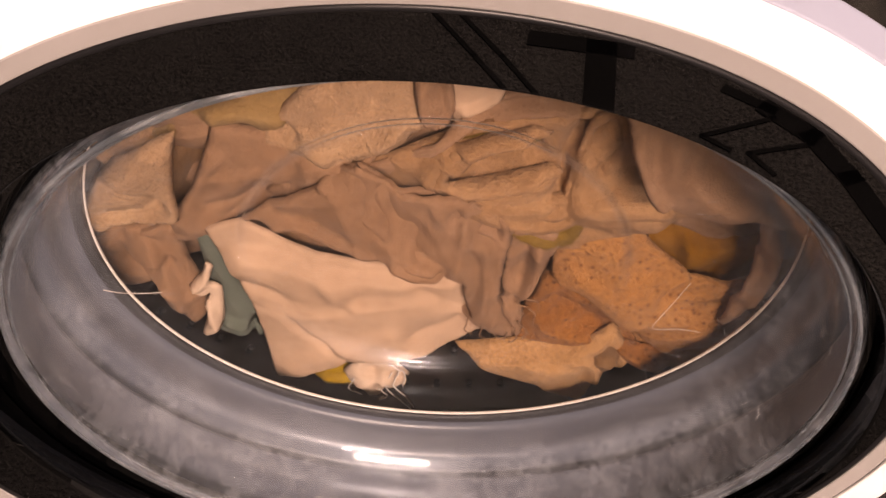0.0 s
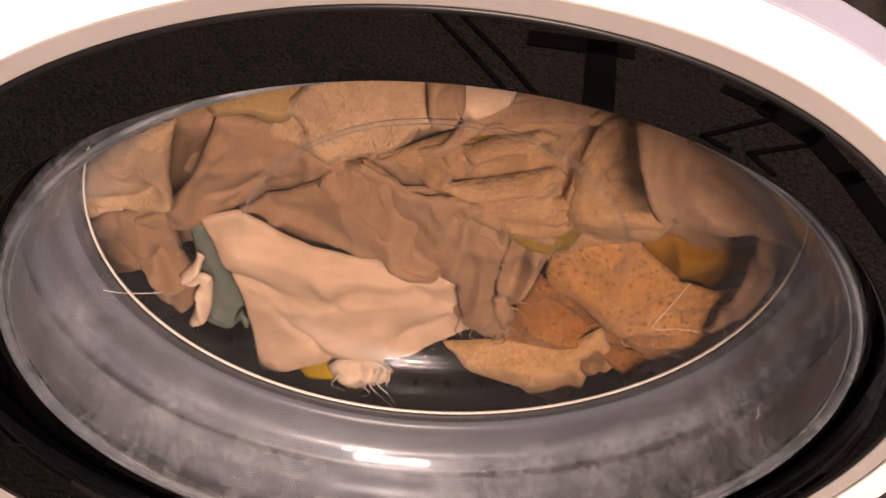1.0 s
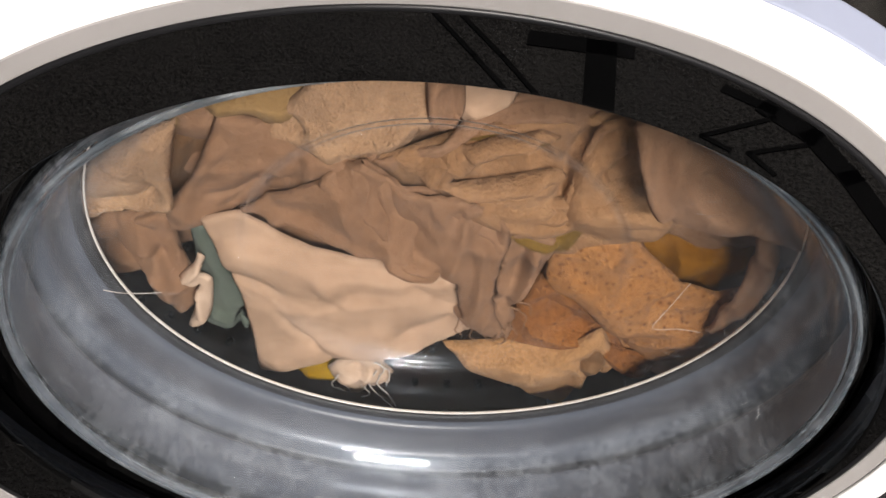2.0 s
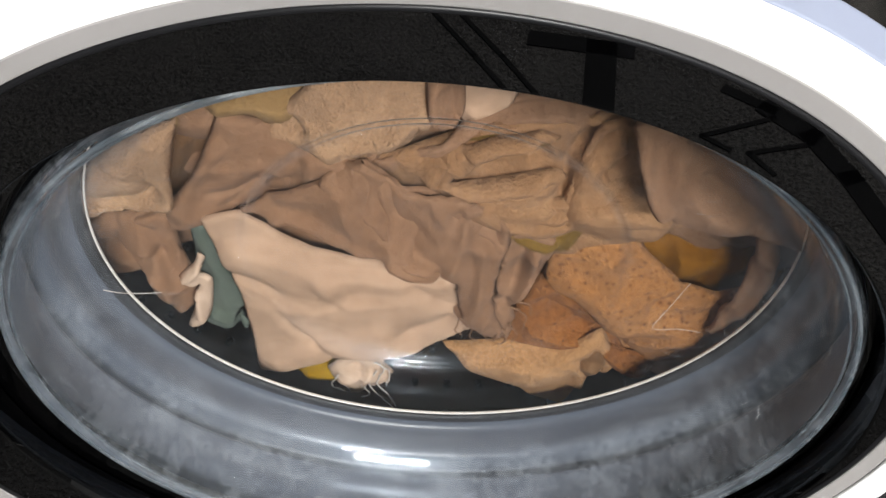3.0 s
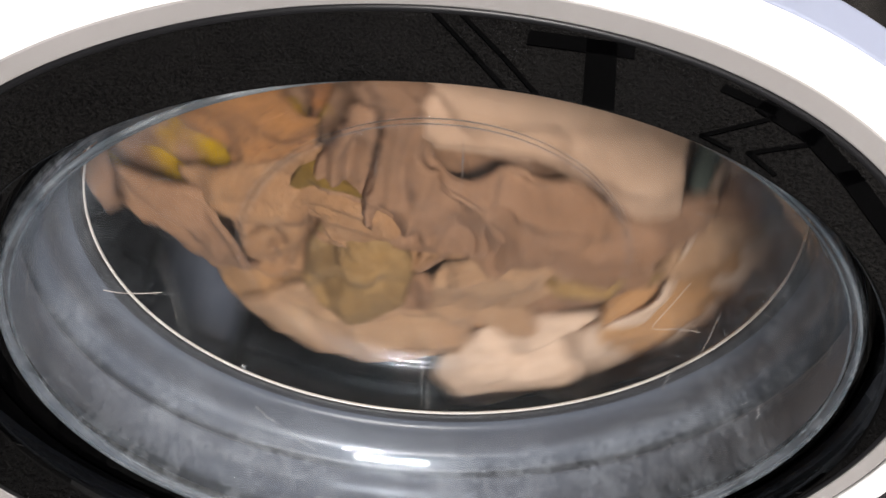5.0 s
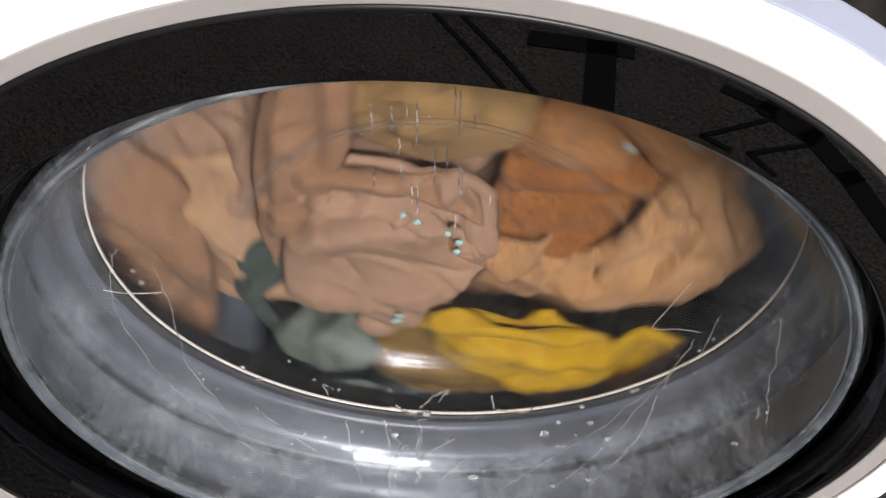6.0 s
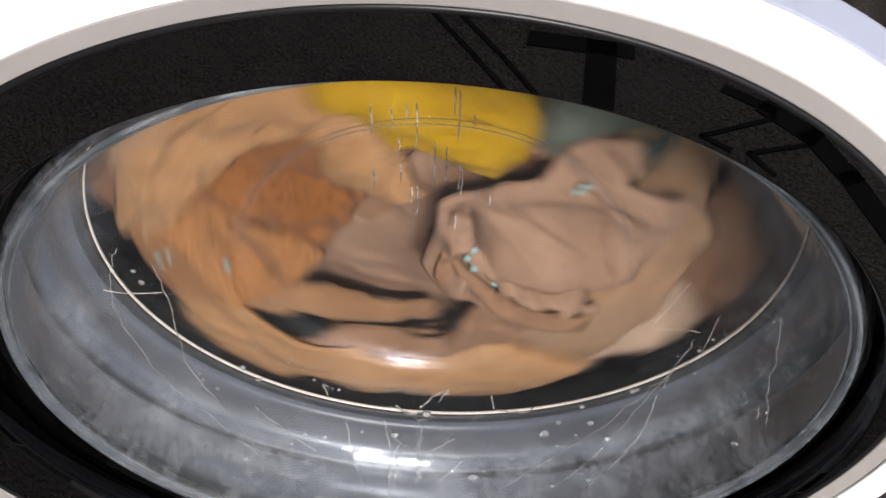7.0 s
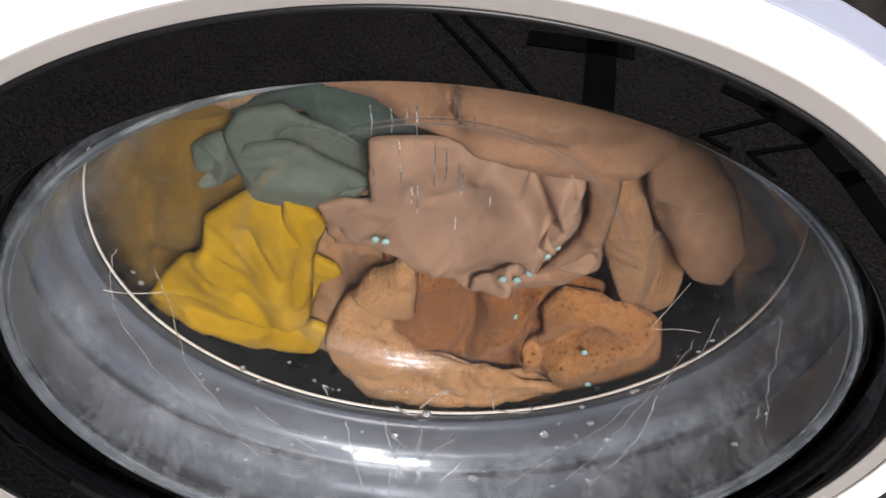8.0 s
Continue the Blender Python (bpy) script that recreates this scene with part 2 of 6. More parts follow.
def tube(bm, points, radius, sides=6, taper=0.0):
    """A round strand through the points."""
    pts = [Vector(p) for p in points]
    rings = []
    for k, p in enumerate(pts):
        d = (pts[min(k + 1, len(pts) - 1)] - pts[max(k - 1, 0)]).normalized()
        u = d.orthogonal().normalized()
        w = d.cross(u)
        r = radius * (1 - taper * k / max(1, len(pts) - 1))
        rings.append([bm.verts.new(p + (u * math.cos(a) + w * math.sin(a)) * r) for a in (2 * math.pi * s / sides for s in range(sides))])
    for a, b in zip(rings, rings[1:]):
        for s in range(sides):
            bm.faces.new((a[s], a[(s + 1) % sides], b[(s + 1) % sides], b[s]))
    bm.faces.new(rings[0][::-1])
    bm.faces.new(rings[-1])
    return bm


def empty(name, place=(0, 0, 0)):
    ob = new(name)
    ob.location = place
    return ob


# ---- the room ----
def room():
    def slab(name, x0, x1, y0, y1, z0, z1, mat, label):
        ob = part(name, box(bmesh.new(), x0, x1, y0, y1, z0, z1), mat, None, "", False)
        return tagged(ob, label, name.split("_")[0], kind="structure")
    slab("floor", -1.7, 1.7, -4.3, 0.8, -0.1, 0.0, FLOOR, "dark grey speckled short-pile carpet floor")
    slab("ceiling", -1.7, 1.7, -4.3, 0.8, 2.42, 2.5, CEILING, "plain off-white painted ceiling")
    slab("wall_north", -1.7, 1.7, 0.72, 0.8, 0.0, 2.42, PAINT, "plain grey painted wall behind the machine")
    slab("wall_south", -1.7, 1.7, -4.3, -4.22, 0.0, 2.42, PAINT, "plain grey painted wall")
    slab("wall_west", -1.7, -1.62, -4.22, 0.72, 0.0, 2.42, DIMMINGPAINT, "unseen wall, darkened to dim reflections in the bowl")
    slab("wall_east", 1.62, 1.7, -4.22, 0.72, 0.0, 2.42, PAINT, "plain grey painted wall")


def ceiling_lamp(place, k):
    lamp = empty("ceiling_light", place)
    tagged(lamp, "long white ceiling light with a glowing diffuser", "ceiling light")
    part("housing", box(box(bmesh.new(), -0.54 * k, 0.54 * k, -0.03, 0.03, 0.0, 0.03, 0.006), -0.03, 0.03, -0.012, 0.012, 0.03, 0.165, 0.003), WHITE, lamp)
    part("diffuser", box(bmesh.new(), -0.5 * k, 0.5 * k, -0.085 * k, 0.085 * k, -0.03, -0.001, 0.006), glow("diffuser_glow", (0.97, 0.97, 1.0), 22.0), lamp, "glowing white diffuser")


# ---- the washing machine ----
def washing_machine():
    wm = empty("washing_machine", (0, 0, AXIS))
    tagged(wm, "dark front-loading washing machine with a white round door ring", "washing machine")
    # cabinet: side walls, top, back and a front with a round opening
    bm = bmesh.new()
    for x0, x1, y0, y1, z0, z1 in ((-0.3, -0.282, 0.034, 0.62, -0.44, 0.4), (0.282, 0.3, 0.034, 0.62, -0.44, 0.4),
                                   (-0.282, 0.282, 0.602, 0.62, -0.44, 0.4), (-0.3, 0.3, 0.034, 0.62, 0.4, 0.42)):
        box(bm, x0, x1, y0, y1, z0, z1, 0.003)
    part("cabinet", bm, CHARCOAL, wm, "", False)
    bm = bmesh.new()
    n = 96
    inner, outer = [], []
    for k in range(n):
        a = 2 * math.pi * k / n
        c, s = math.cos(a), math.sin(a)
        inner.append((0.224 * c, 0.224 * s))
        q = min(0.298 / max(abs(c), 1e-9), (0.42 if s > 0 else 0.44) / max(abs(s), 1e-9))
        outer.append((q * c, q * s))
    rows = [[bm.verts.new((x, y, z)) for x, z in loop] for loop, y in
            ((inner, 0.03), (inner, 0.022), (outer, 0.022), (outer, 0.032))]
    for a, b in zip(rows, rows[1:]):
        for k in range(n):
            bm.faces.new((a[k], a[(k + 1) % n], b[(k + 1) % n], b[k]))
    bmesh.ops.recalc_face_normals(bm, faces=bm.faces)
    part("front_panel", bm, CHARCOAL, wm, "glossy charcoal front panel", False)
    for x in (-0.25, 0.25):
        for y in (0.08, 0.55):
            foot = part("foot", lathe([(0, -0.005), (0.022, -0.005), (0.022, 0.004), (0.01, 0.006), (0.01, 0.012), (0, 0.012)], 20), DARKRUBBER, wm)
            foot.matrix_basis = pose(x, y, -0.445, 90)
    # door; its oval front ring sits a little off the axis
    def oval(cx, cz, long, short, lean):
        return Matrix.Translation((cx, 0, cz)) @ Matrix.Rotation(-radians(lean), 4, "Y") @ Matrix.Diagonal((long, 1, short, 1))
    door = part("door", lathe([(0.196, 0.026), (0.206, 0.026), (0.206, 0.02), (0.196, 0.02)], 160, True), RECESS, wm, "closed round door")
    part("white_ring", lathe(rounded([(0.1904, 0.004), (0.1904, -0.0014), (0.2046, -0.0017), (0.205, 0.0006)], 0.001), 256), WHITE, door, "white enamelled door ring").matrix_basis = oval(-0.0135, -0.0007, 1.068, 1.013, 40)
    part("rim_band", lathe(rounded([(0.2048, -0.0008), (0.2054, -0.0006), (0.2092, 0.0075), (0.202, 0.0135)], 0.0008), 256), BAND, door, "blue-grey satin outer band").matrix_basis = oval(-0.0135, -0.0007, 1.068, 1.013, 40)
    part("trim_ring", lathe(rounded([(0.184, 0.004), (0.184, -0.0006), (0.1908, -0.0018), (0.1912, 0.004)], 0.0007), 256), SILVER, door, "satin grey bevelled trim").matrix_basis = oval(-0.0155, 0.0005, 1.073, 1.006, 40)
    part("seam", lathe([(0.1815, 0.0004), (0.1826, -0.0009), (0.1838, -0.0004), (0.1842, 0.003)], 256), RECESS, door, "thin dark seam round the trim").matrix_basis = oval(-0.0155, 0.0005, 1.073, 1.006, 40)
    part("black_ring", lathe(rounded([(0.203, 0.006), (0.203, 0.0), (0.1722, 0.0), (0.1712, 0.003), (0.1702, 0.0133)], 0.0008), 256), BLACK, door, "glossy black ring that mirrors the carpet").location = (-0.004, 0, -0.006)
    part("recess_ring", lathe(rounded([(0.184, 0.0152), (0.166, 0.0154), (0.1605, 0.0165), (0.1595, 0.019)], 0.001), 192), BLACK, door, "glossy black channel round the glass")
    # thick pressed-glass bowl with a rolled rim
    outside = rounded([(0.1588, 0.0158), (0.1597, 0.0118), (0.1582, 0.0096), (0.1562, 0.0104), (0.1545, 0.0135), (0.1528, 0.0205), (0.1512, 0.0305), (0.1482, 0.0352), (0.1462, 0.0405), (0.1398, 0.0505), (0.128, 0.059), (0.105, 0.0648), (0.0838, 0.0668), (0.0795, 0.0737), (0.07, 0.0752), (0.0, 0.076)], 0.0045, 6)
    bowl = lathe(outside + [(r, y) for r, y in reversed([(max(0.0, r + 0.0025 * (1 if r > 0.12 else 0)), y + 0.0028) for r, y in outside[2:]])], 192)
    glass = part("glass_bowl", bowl, GLASS, door, "clear glass bowl with smears and water drops")
    glass.location.z, glass.visible_shadow = 0.0013, False
    # two beads whose pale haze paints the bright reflected lines of the rim
    for name, r, y, thick in (("glass_rim", 0.1584, 0.0102, 0.0008), ("glass_step", 0.1556, 0.0124, 0.0005)):
        bead = [(r + thick * math.cos(a), y + thick * math.sin(a)) for a in (2 * math.pi * k / 12 for k in range(12))]
        edge = part(name, lathe(bead, 192, True), RIMGLASS, door, "edge of the glass, its bright line put into pale haze")
        edge.location.z, edge.visible_shadow = 0.0013, False
    # gasket of grey rubber with folds, seen through the glass; it sags into an oval
    sag = oval(0.0033, -0.0053, 0.996, 0.938, 9.6)
    prof = [(0.186, 0.024), (0.176, 0.0235), (0.1725, 0.028), (0.172, 0.046), (0.1705, 0.0535), (0.1785, 0.0555), (0.1785, 0.0605),
            (0.168, 0.0625), (0.1655, 0.0665), (0.1655, 0.0765), (0.1635, 0.0805), (0.157, 0.0822)]
    part("gasket", lathe(rounded(prof, 0.0025, 4), 192), RUBBER, wm, "folded grey rubber door gasket").matrix_basis = sag
    # dark ring paints the thin shadow just under the lip
    part("lip_shadow_ring", lathe(rounded([(0.1605, 0.0812), (0.1575, 0.0816), (0.1562, 0.0826), (0.1562, 0.086), (0.161, 0.0875)], 0.0006), 192), DARKRUBBER, wm).matrix_basis = sag
    part("drum_lip", lathe(rounded([(0.1551, 0.0838), (0.1549, 0.083), (0.1543, 0.083), (0.154, 0.0836), (0.1542, 0.0846), (0.1551, 0.0846)], 0.0004), 192), LIPSHINE, wm, "lip round the opening, its highlight put into a pale colour").matrix_basis = sag
    # drum with perforated shell and three paddles
    drum = part("drum", lathe(rounded([(0.158, 0.0862), (0.159, 0.0885), (0.185, 0.0915), (0.232, 0.1), (0.24, 0.108), (0.24, 0.395), (0.232, 0.402), (0.0, 0.402)], 0.006), 128), STEEL, wm, "perforated stainless steel drum")
    hole = lathe([(0, 0.0), (0.0022, 0.0), (0.0022, 0.0012), (0, 0.0012)], 8)
    bm = bmesh.new()
    src = bpy.data.meshes.new("hole")
    hole.to_mesh(src)
    hole.free()
    for ring in range(10):
        for k in range(72):
            before = len(bm.verts)
            bm.from_mesh(src)
            bm.verts.ensure_lookup_table()
            a = 2 * math.pi * (k + 0.5 * (ring % 2)) / 72
            m = Matrix.Rotation(-a, 4, "Y") @ Matrix.Translation((0.2385, 0.13 + 0.026 * ring, 0)) @ Matrix.Rotation(radians(90), 4, "Z")
            for v in bm.verts[before:]:
                v.co = m @ v.co
    tagged(part("perforations", bm, DARKRUBBER, drum), kind="stuff")
    for k in range(3):
        bm = bmesh.new()
        box(bm, -0.028, 0.028, 0.12, 0.38, 0.19, 0.239, 0.012)
        for v in bm.verts:
            v.co.x *= 1.0 - 0.5 * (0.239 - v.co.z) / 0.05
        p = part("paddle", bm, RUBBER, drum, "grey plastic drum paddle")
        p.matrix_basis = Matrix.Rotation(radians(120 * k + 35), 4, "Y")
    return wm, drum


def rug():
    thing = tagged(empty("rug", (0.2, -0.75, 0.0)), "dark speckled rug with black zigzag lines", "rug")
    bm = box(bmesh.new(), -0.72, 1.1, -0.75, 0.42, 0.0, 0.008, 0.003)
    part("field", bm, CARPET, thing)
    thing_at = Vector((0.2, -0.75))

    def line(points, width):
        bm = bmesh.new()
        pts = [Vector(q) - thing_at for q in points]
        for a, b in zip(pts, pts[1:]):
            d = (b - a).normalized()
            n = Vector((-d.y, d.x)) * width / 2
            a2, b2 = a - d * width * 0.35, b + d * width * 0.35
            low = [bm.verts.new((q.x, q.y, 0.008)) for q in (a2 - n, b2 - n, b2 + n, a2 + n)]
            top = [bm.verts.new((q.x, q.y, 0.0095)) for q in (a2 - n, b2 - n, b2 + n, a2 + n)]
            bm.faces.new(top)
            for k in range(4):
                bm.faces.new((low[k], low[(k + 1) % 4], top[(k + 1) % 4], top[k]))
        part("line", bm, YARN, thing, "black woven line", False)
    line([(-0.022, -0.794), (0.028, -0.72), (0.07, -0.655)], 0.006)
    line([(0.012, -0.792), (0.061, -0.721), (0.105, -0.65)], 0.006)
    line([(0.1, -0.756), (0.208, -0.742)], 0.026)
    line([(0.178, -0.745), (0.166, -0.62)], 0.036)
    line([(0.365, -0.641), (0.28, -0.607), (0.307, -0.588)], 0.006)
    line([(0.4, -0.603), (0.328, -0.584), (0.35, -0.555)], 0.006)
    line([(0.317, -0.684), (0.365, -0.653)], 0.014)
    line([(0.36, -0.656), (0.402, -0.615), (0.432, -0.555), (0.458, -0.48)], 0.026)
    line([(0.402, -0.638), (0.447, -0.613)], 0.008)
    line([(-0.42, -0.42), (-0.34, -0.36), (-0.4, -0.31)], 0.012)


room()
rug()
ceiling_lamp(LAMP, 1.0)
# the added fill lamp gets the same body as the first
ceiling_lamp(FILL_LAMP, 0.9)
machine, drum = washing_machine()


# ---- the laundry ----
def cloth(name, label, category, mat, outline, puff, folds=(), place=(0, 0, 0), wrinkle=1.0, rim=0.004, seed=0.0, ragged=0.0):
    """One rigid piece of laundry: a padded sheet with the given outline (x, z), puffed towards -y, with folds
    (x0, z0, x1, z1, width, height) as ridges or creases, wrinkles and a rolled edge."""
    pts = [Vector(q) for q in zip(outline[0::2], outline[1::2])]
    n = len(pts)
    loop = []
    for k in range(n):
        a, b, c, d = pts[k - 1], pts[k], pts[(k + 1) % n], pts[(k + 2) % n]
        steps = max(2, int((c - b).length / 0.0025))
        for s in range(steps):
            t = s / steps
            h1, h2 = (c - a) * 0.22, (d - b) * 0.22
            q = b * (2 * t ** 3 - 3 * t * t + 1) + h1 * (t ** 3 - 2 * t * t + t) + c * (3 * t * t - 2 * t ** 3) + h2 * (t ** 3 - t * t)
            w = noise.noise_vector(Vector((q.x * 120 + seed, q.y * 120, seed)))
            f = noise.noise_vector(Vector((q.x * 420 + seed, q.y * 420, seed)))
            loop.append(q + Vector((w.x, w.y)) * 0.0005 + Vector((f.x, f.y)) * (0.0001 + ragged))
    L = np.array([tuple(q) for q in loop])
    lo, hi = L.min(0), L.max(0)
    step = 0.0019
    gx, gz = np.meshgrid(np.arange(lo[0], hi[0], step), np.arange(lo[1], hi[1], step * 0.87))
    gx[1::2] += step / 2
    G = np.stack([gx.ravel(), gz.ravel()], 1)
    A, B = L, np.roll(L, -1, 0)
    inside = np.zeros(len(G), bool)
    near = np.full(len(G), 9.0)
    for (ax, az), (bx, bz) in zip(A, B):
        if az != bz:
            cross = ((az > G[:, 1]) != (bz > G[:, 1])) & (G[:, 0] < (bx - ax) * (G[:, 1] - az) / (bz - az) + ax)
            inside ^= cross
        e = np.array([bx - ax, bz - az])
        t = np.clip(((G - (ax, az)) @ e) / max(e @ e, 1e-12), 0, 1)
        near = np.minimum(near, np.hypot(*(G - (ax, az) - t[:, None] * e).T))
    ok = inside & (near > step * 0.55)
    V = np.concatenate([L, G[ok]])
    edge = np.concatenate([np.zeros(len(L)), near[ok]])
    verts, _, faces, origin, _, _ = geometry.delaunay_2d_cdt([Vector(q) for q in V], [(k, (k + 1) % len(L)) for k in range(len(L))], [], 1, 1e-7)
    P = np.array([tuple(v) for v in verts])
    E = np.array([edge[o[0]] if o else 0.0 for o in origin])
    u = np.clip(E / rim, 0, 1)
    H = rim * np.sqrt(1 - (1 - u) ** 2) + 0.4 * puff * (1 - np.exp(-E / 0.022))
    rng = random.Random(int(seed * 10))
    size = hi - lo
    lean = rng.uniform(0, math.pi)
    small = []
    for _ in range(int(size[0] * size[1] / 0.001 * min(wrinkle, 1.6))):
        x0, z0 = lo[0] + size[0] * rng.random(), lo[1] + size[1] * rng.random()
        a, ln = lean + rng.gauss(0, 0.28), rng.uniform(0.03, 0.075)
        small.append((x0, z0, x0 + ln * math.cos(a), z0 + ln * math.sin(a), rng.uniform(0.003, 0.007), rng.choice((-0.0012, 0.0009, 0.0015))))
    for x0, z0, x1, z1, w, h in list(folds) + small:
        a, e = np.array([x0, z0]), np.array([x1 - x0, z1 - z0])
        ln = math.hypot(*e)
        s = ((P - a) @ e) / (ln * ln)
        side = ((P - a) @ np.array([-e[1], e[0]])) / ln
        bend = side + 0.12 * ln * np.sin(np.clip(s, 0, 1) * math.pi) * math.sin(seed * 7 + x0 * 90)
        ends = np.clip(np.minimum(s + 0.12, 1.12 - s) / 0.24, 0, 1)
        ends = ends * ends * (3 - 2 * ends)
        if h > 0:      # a fold that leans over: steep on one side, gentle on the other
            prof = np.where(bend > 0, np.exp(-(bend / (0.45 * w)) ** 2), np.exp(-(bend / (1.6 * w)) ** 2))
        else:          # a sharp crease
            prof = np.exp(-np.abs(bend / w) ** 1.3)
        H += (2.0 if h > 0 else 2.6) * h * ends * prof
    soft = np.clip(E / 0.012, 0.15, 1)
    ca, sa = math.cos(lean), math.sin(lean)
    for k, q in enumerate(P):
        u, v = (ca * q[0] + sa * q[1]), (ca * q[1] - sa * q[0])
        warp = noise.noise(Vector((u * 22 - seed, v * 22, seed + 5))) * 0.012
        drape = noise.noise(Vector((u * 13 + seed, v * 34, seed)))
        crease = 0.34 - abs(noise.noise(Vector((u * 15 + seed, (v + warp) * 46, seed + 9))))      # sharp ridges between flat faces
        tuck = 0.3 - abs(noise.noise(Vector(((u + warp) * 42 - seed, v * 95, seed + 3))))
        H[k] += wrinkle * soft[k] * (0.0026 * drape + 0.011 * max(crease, 0.0) ** 1.6 + 0.0014 * tuck)
    H = 0.018 * np.tanh(H / 0.018)
    me = bpy.data.meshes.new(name)
    me.from_pydata([(q[0], -h, q[1]) for q, h in zip(P, H)], [], faces)
    bm = bmesh.new()
    bm.from_mesh(me)
    bmesh.ops.recalc_face_normals(bm, faces=bm.faces)
    bm.normal_update()
    if sum(f.normal.y for f in bm.faces) > 0:
        bmesh.ops.reverse_faces(bm, faces=bm.faces)
    bm.to_mesh(me)
    bm.free()
    me.polygons.foreach_set("use_smooth", [True] * len(me.polygons))
    me.materials.append(mat)
    ob = new(name, me)
    ob.matrix_basis = pose(place[0], place[1], AXIS + place[2])
    thick = ob.modifiers.new("thickness", "SOLIDIFY")
    thick.thickness, thick.offset = 0.0028, -1
    return tagged(ob, label, category, "laundry in the drum")


fluffy_towel = cloth("towel", "fluffy beige terry towel with a thick pile", "towel", FLEECE,
    [-0.0406, -0.0144, -0.0326, 0.0001, -0.0167, 0.0176, 0.0074, 0.0243, 0.0323, 0.0248, 0.0336, 0.0018, 0.0231, -0.0133, 0.0012, -0.0244, -0.0194, -0.0245, -0.0304, -0.0172],
    0.008, [(-0.0311, -0.0029, -0.0235, -0.0112, 0.003, -0.005), (-0.0179, -0.0168, 0.0205, -0.0024, 0.008, 0.004), (-0.0084, -0.0202, 0.0264, -0.0052, 0.005, -0.003)],
    (-0.0348, 0.111, 0.0472), 1.3, 0.0042, 1.3, 0.0)
rolled_hem = cloth("towel", "rolled hem of a beige towel", "towel", ROSE,
    [-0.0078, 0.0125, 0.0063, 0.0141, 0.0078, -0.0066, 0.0044, -0.0136, -0.0022, -0.0155, -0.0066, -0.0105],
    0.003, [(-0.0042, 0.0095, -0.0028, -0.0104, 0.003, 0.002), (0.002, 0.01, 0.0041, -0.0099, 0.003, -0.002)],
    (0.0017, 0.1065, 0.0605), 0.7, 0.0035, 4.0, 0.0)
cream_top = cloth("pillowcase", "pale cream cotton pillowcase corner", "pillowcase", PALE,
    [-0.0111, 0.0092, 0.0151, 0.0104, 0.0121, -0.0014, -0.006, -0.0154, -0.0101, -0.0126],
    0.004, [(-0.006, -0.0085, 0.0104, 0.002, 0.003, 0.002)],
    (0.0171, 0.111, 0.0615), 0.6, 0.0021, 6.7, 0.0)
brown_band = cloth("towel", "long folded rose-beige towel", "towel", ROSE,
    [-0.0639, -0.0152, -0.0318, -0.0064, -0.0058, 0.004, 0.0165, 0.0198, 0.047, 0.037, 0.0841, 0.033, 0.0841, 0.0188, 0.0545, 0.0145, 0.0272, 0.009, 0.0046, -0.0014, -0.0162, -0.0159, -0.0434, -0.0314, -0.0716, -0.0419, -0.0923, -0.0528],
    0.006, [(-0.0506, -0.0191, 0.0206, 0.0134, 0.009, 0.005), (0.023, 0.0126, 0.0686, 0.0257, 0.006, 0.004), (0.0091, 0.0031, 0.0743, 0.0196, 0.005, -0.004), (0.0272, 0.0195, 0.0729, 0.0282, 0.003, -0.003)],
    (-0.0041, 0.1155, 0.0269), 1.2, 0.0035, 9.4, 0.0)
left_pink = cloth("shirt", "dusty rose jersey shirt, bunched up", "shirt", ROSE,
    [-0.0092, 0.0363, 0.0109, 0.0322, 0.0328, 0.0209, 0.0583, 0.0177, 0.053, 0.0106, 0.0312, -0.0035, 0.0143, -0.0128, -0.0033, -0.0242, -0.0169, -0.0329, -0.0367, -0.0424, -0.0451, -0.0387, -0.0402, -0.0204, -0.0256, 0.0008, -0.0151, 0.0232],
    0.007, [(-0.0102, 0.0195, -0.0331, -0.0308, 0.009, 0.003), (0.0074, 0.0031, -0.0141, -0.0273, 0.006, -0.003), (0.0257, 0.0152, 0.0501, 0.0135, 0.006, 0.003)],
    (-0.0837, 0.111, 0.0078), 0.6, 0.0035, 12.1, 0.0)
# dark brown stands in for the shade in the hollow between folds
left_hole = cloth("towel", "cloth filling a hollow, its shade put into dark brown", "towel", BROWN,
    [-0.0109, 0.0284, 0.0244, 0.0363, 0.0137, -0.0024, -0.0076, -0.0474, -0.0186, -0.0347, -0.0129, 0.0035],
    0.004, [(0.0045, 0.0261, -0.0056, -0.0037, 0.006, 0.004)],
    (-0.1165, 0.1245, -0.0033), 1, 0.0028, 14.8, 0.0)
far_left = cloth("towel", "beige towel pressed on the glass bowl", "towel", FLEECE,
    [0.0266, 0.0333, 0.0128, 0.0314, -0.002, 0.0206, -0.0151, 0.0047, -0.0262, -0.0165, -0.023, -0.0277, -0.0075, -0.0257, 0.0157, -0.0215, 0.019, 0.001],
    0.008, [(-0.0054, 0.0097, 0.0169, 0.0329, 0.008, 0.004), (-0.0198, -0.0188, 0.0116, -0.0083, 0.006, -0.003)],
    (-0.1422, 0.1155, -0.0041), 1, 0.0035, 17.5, 0.0)
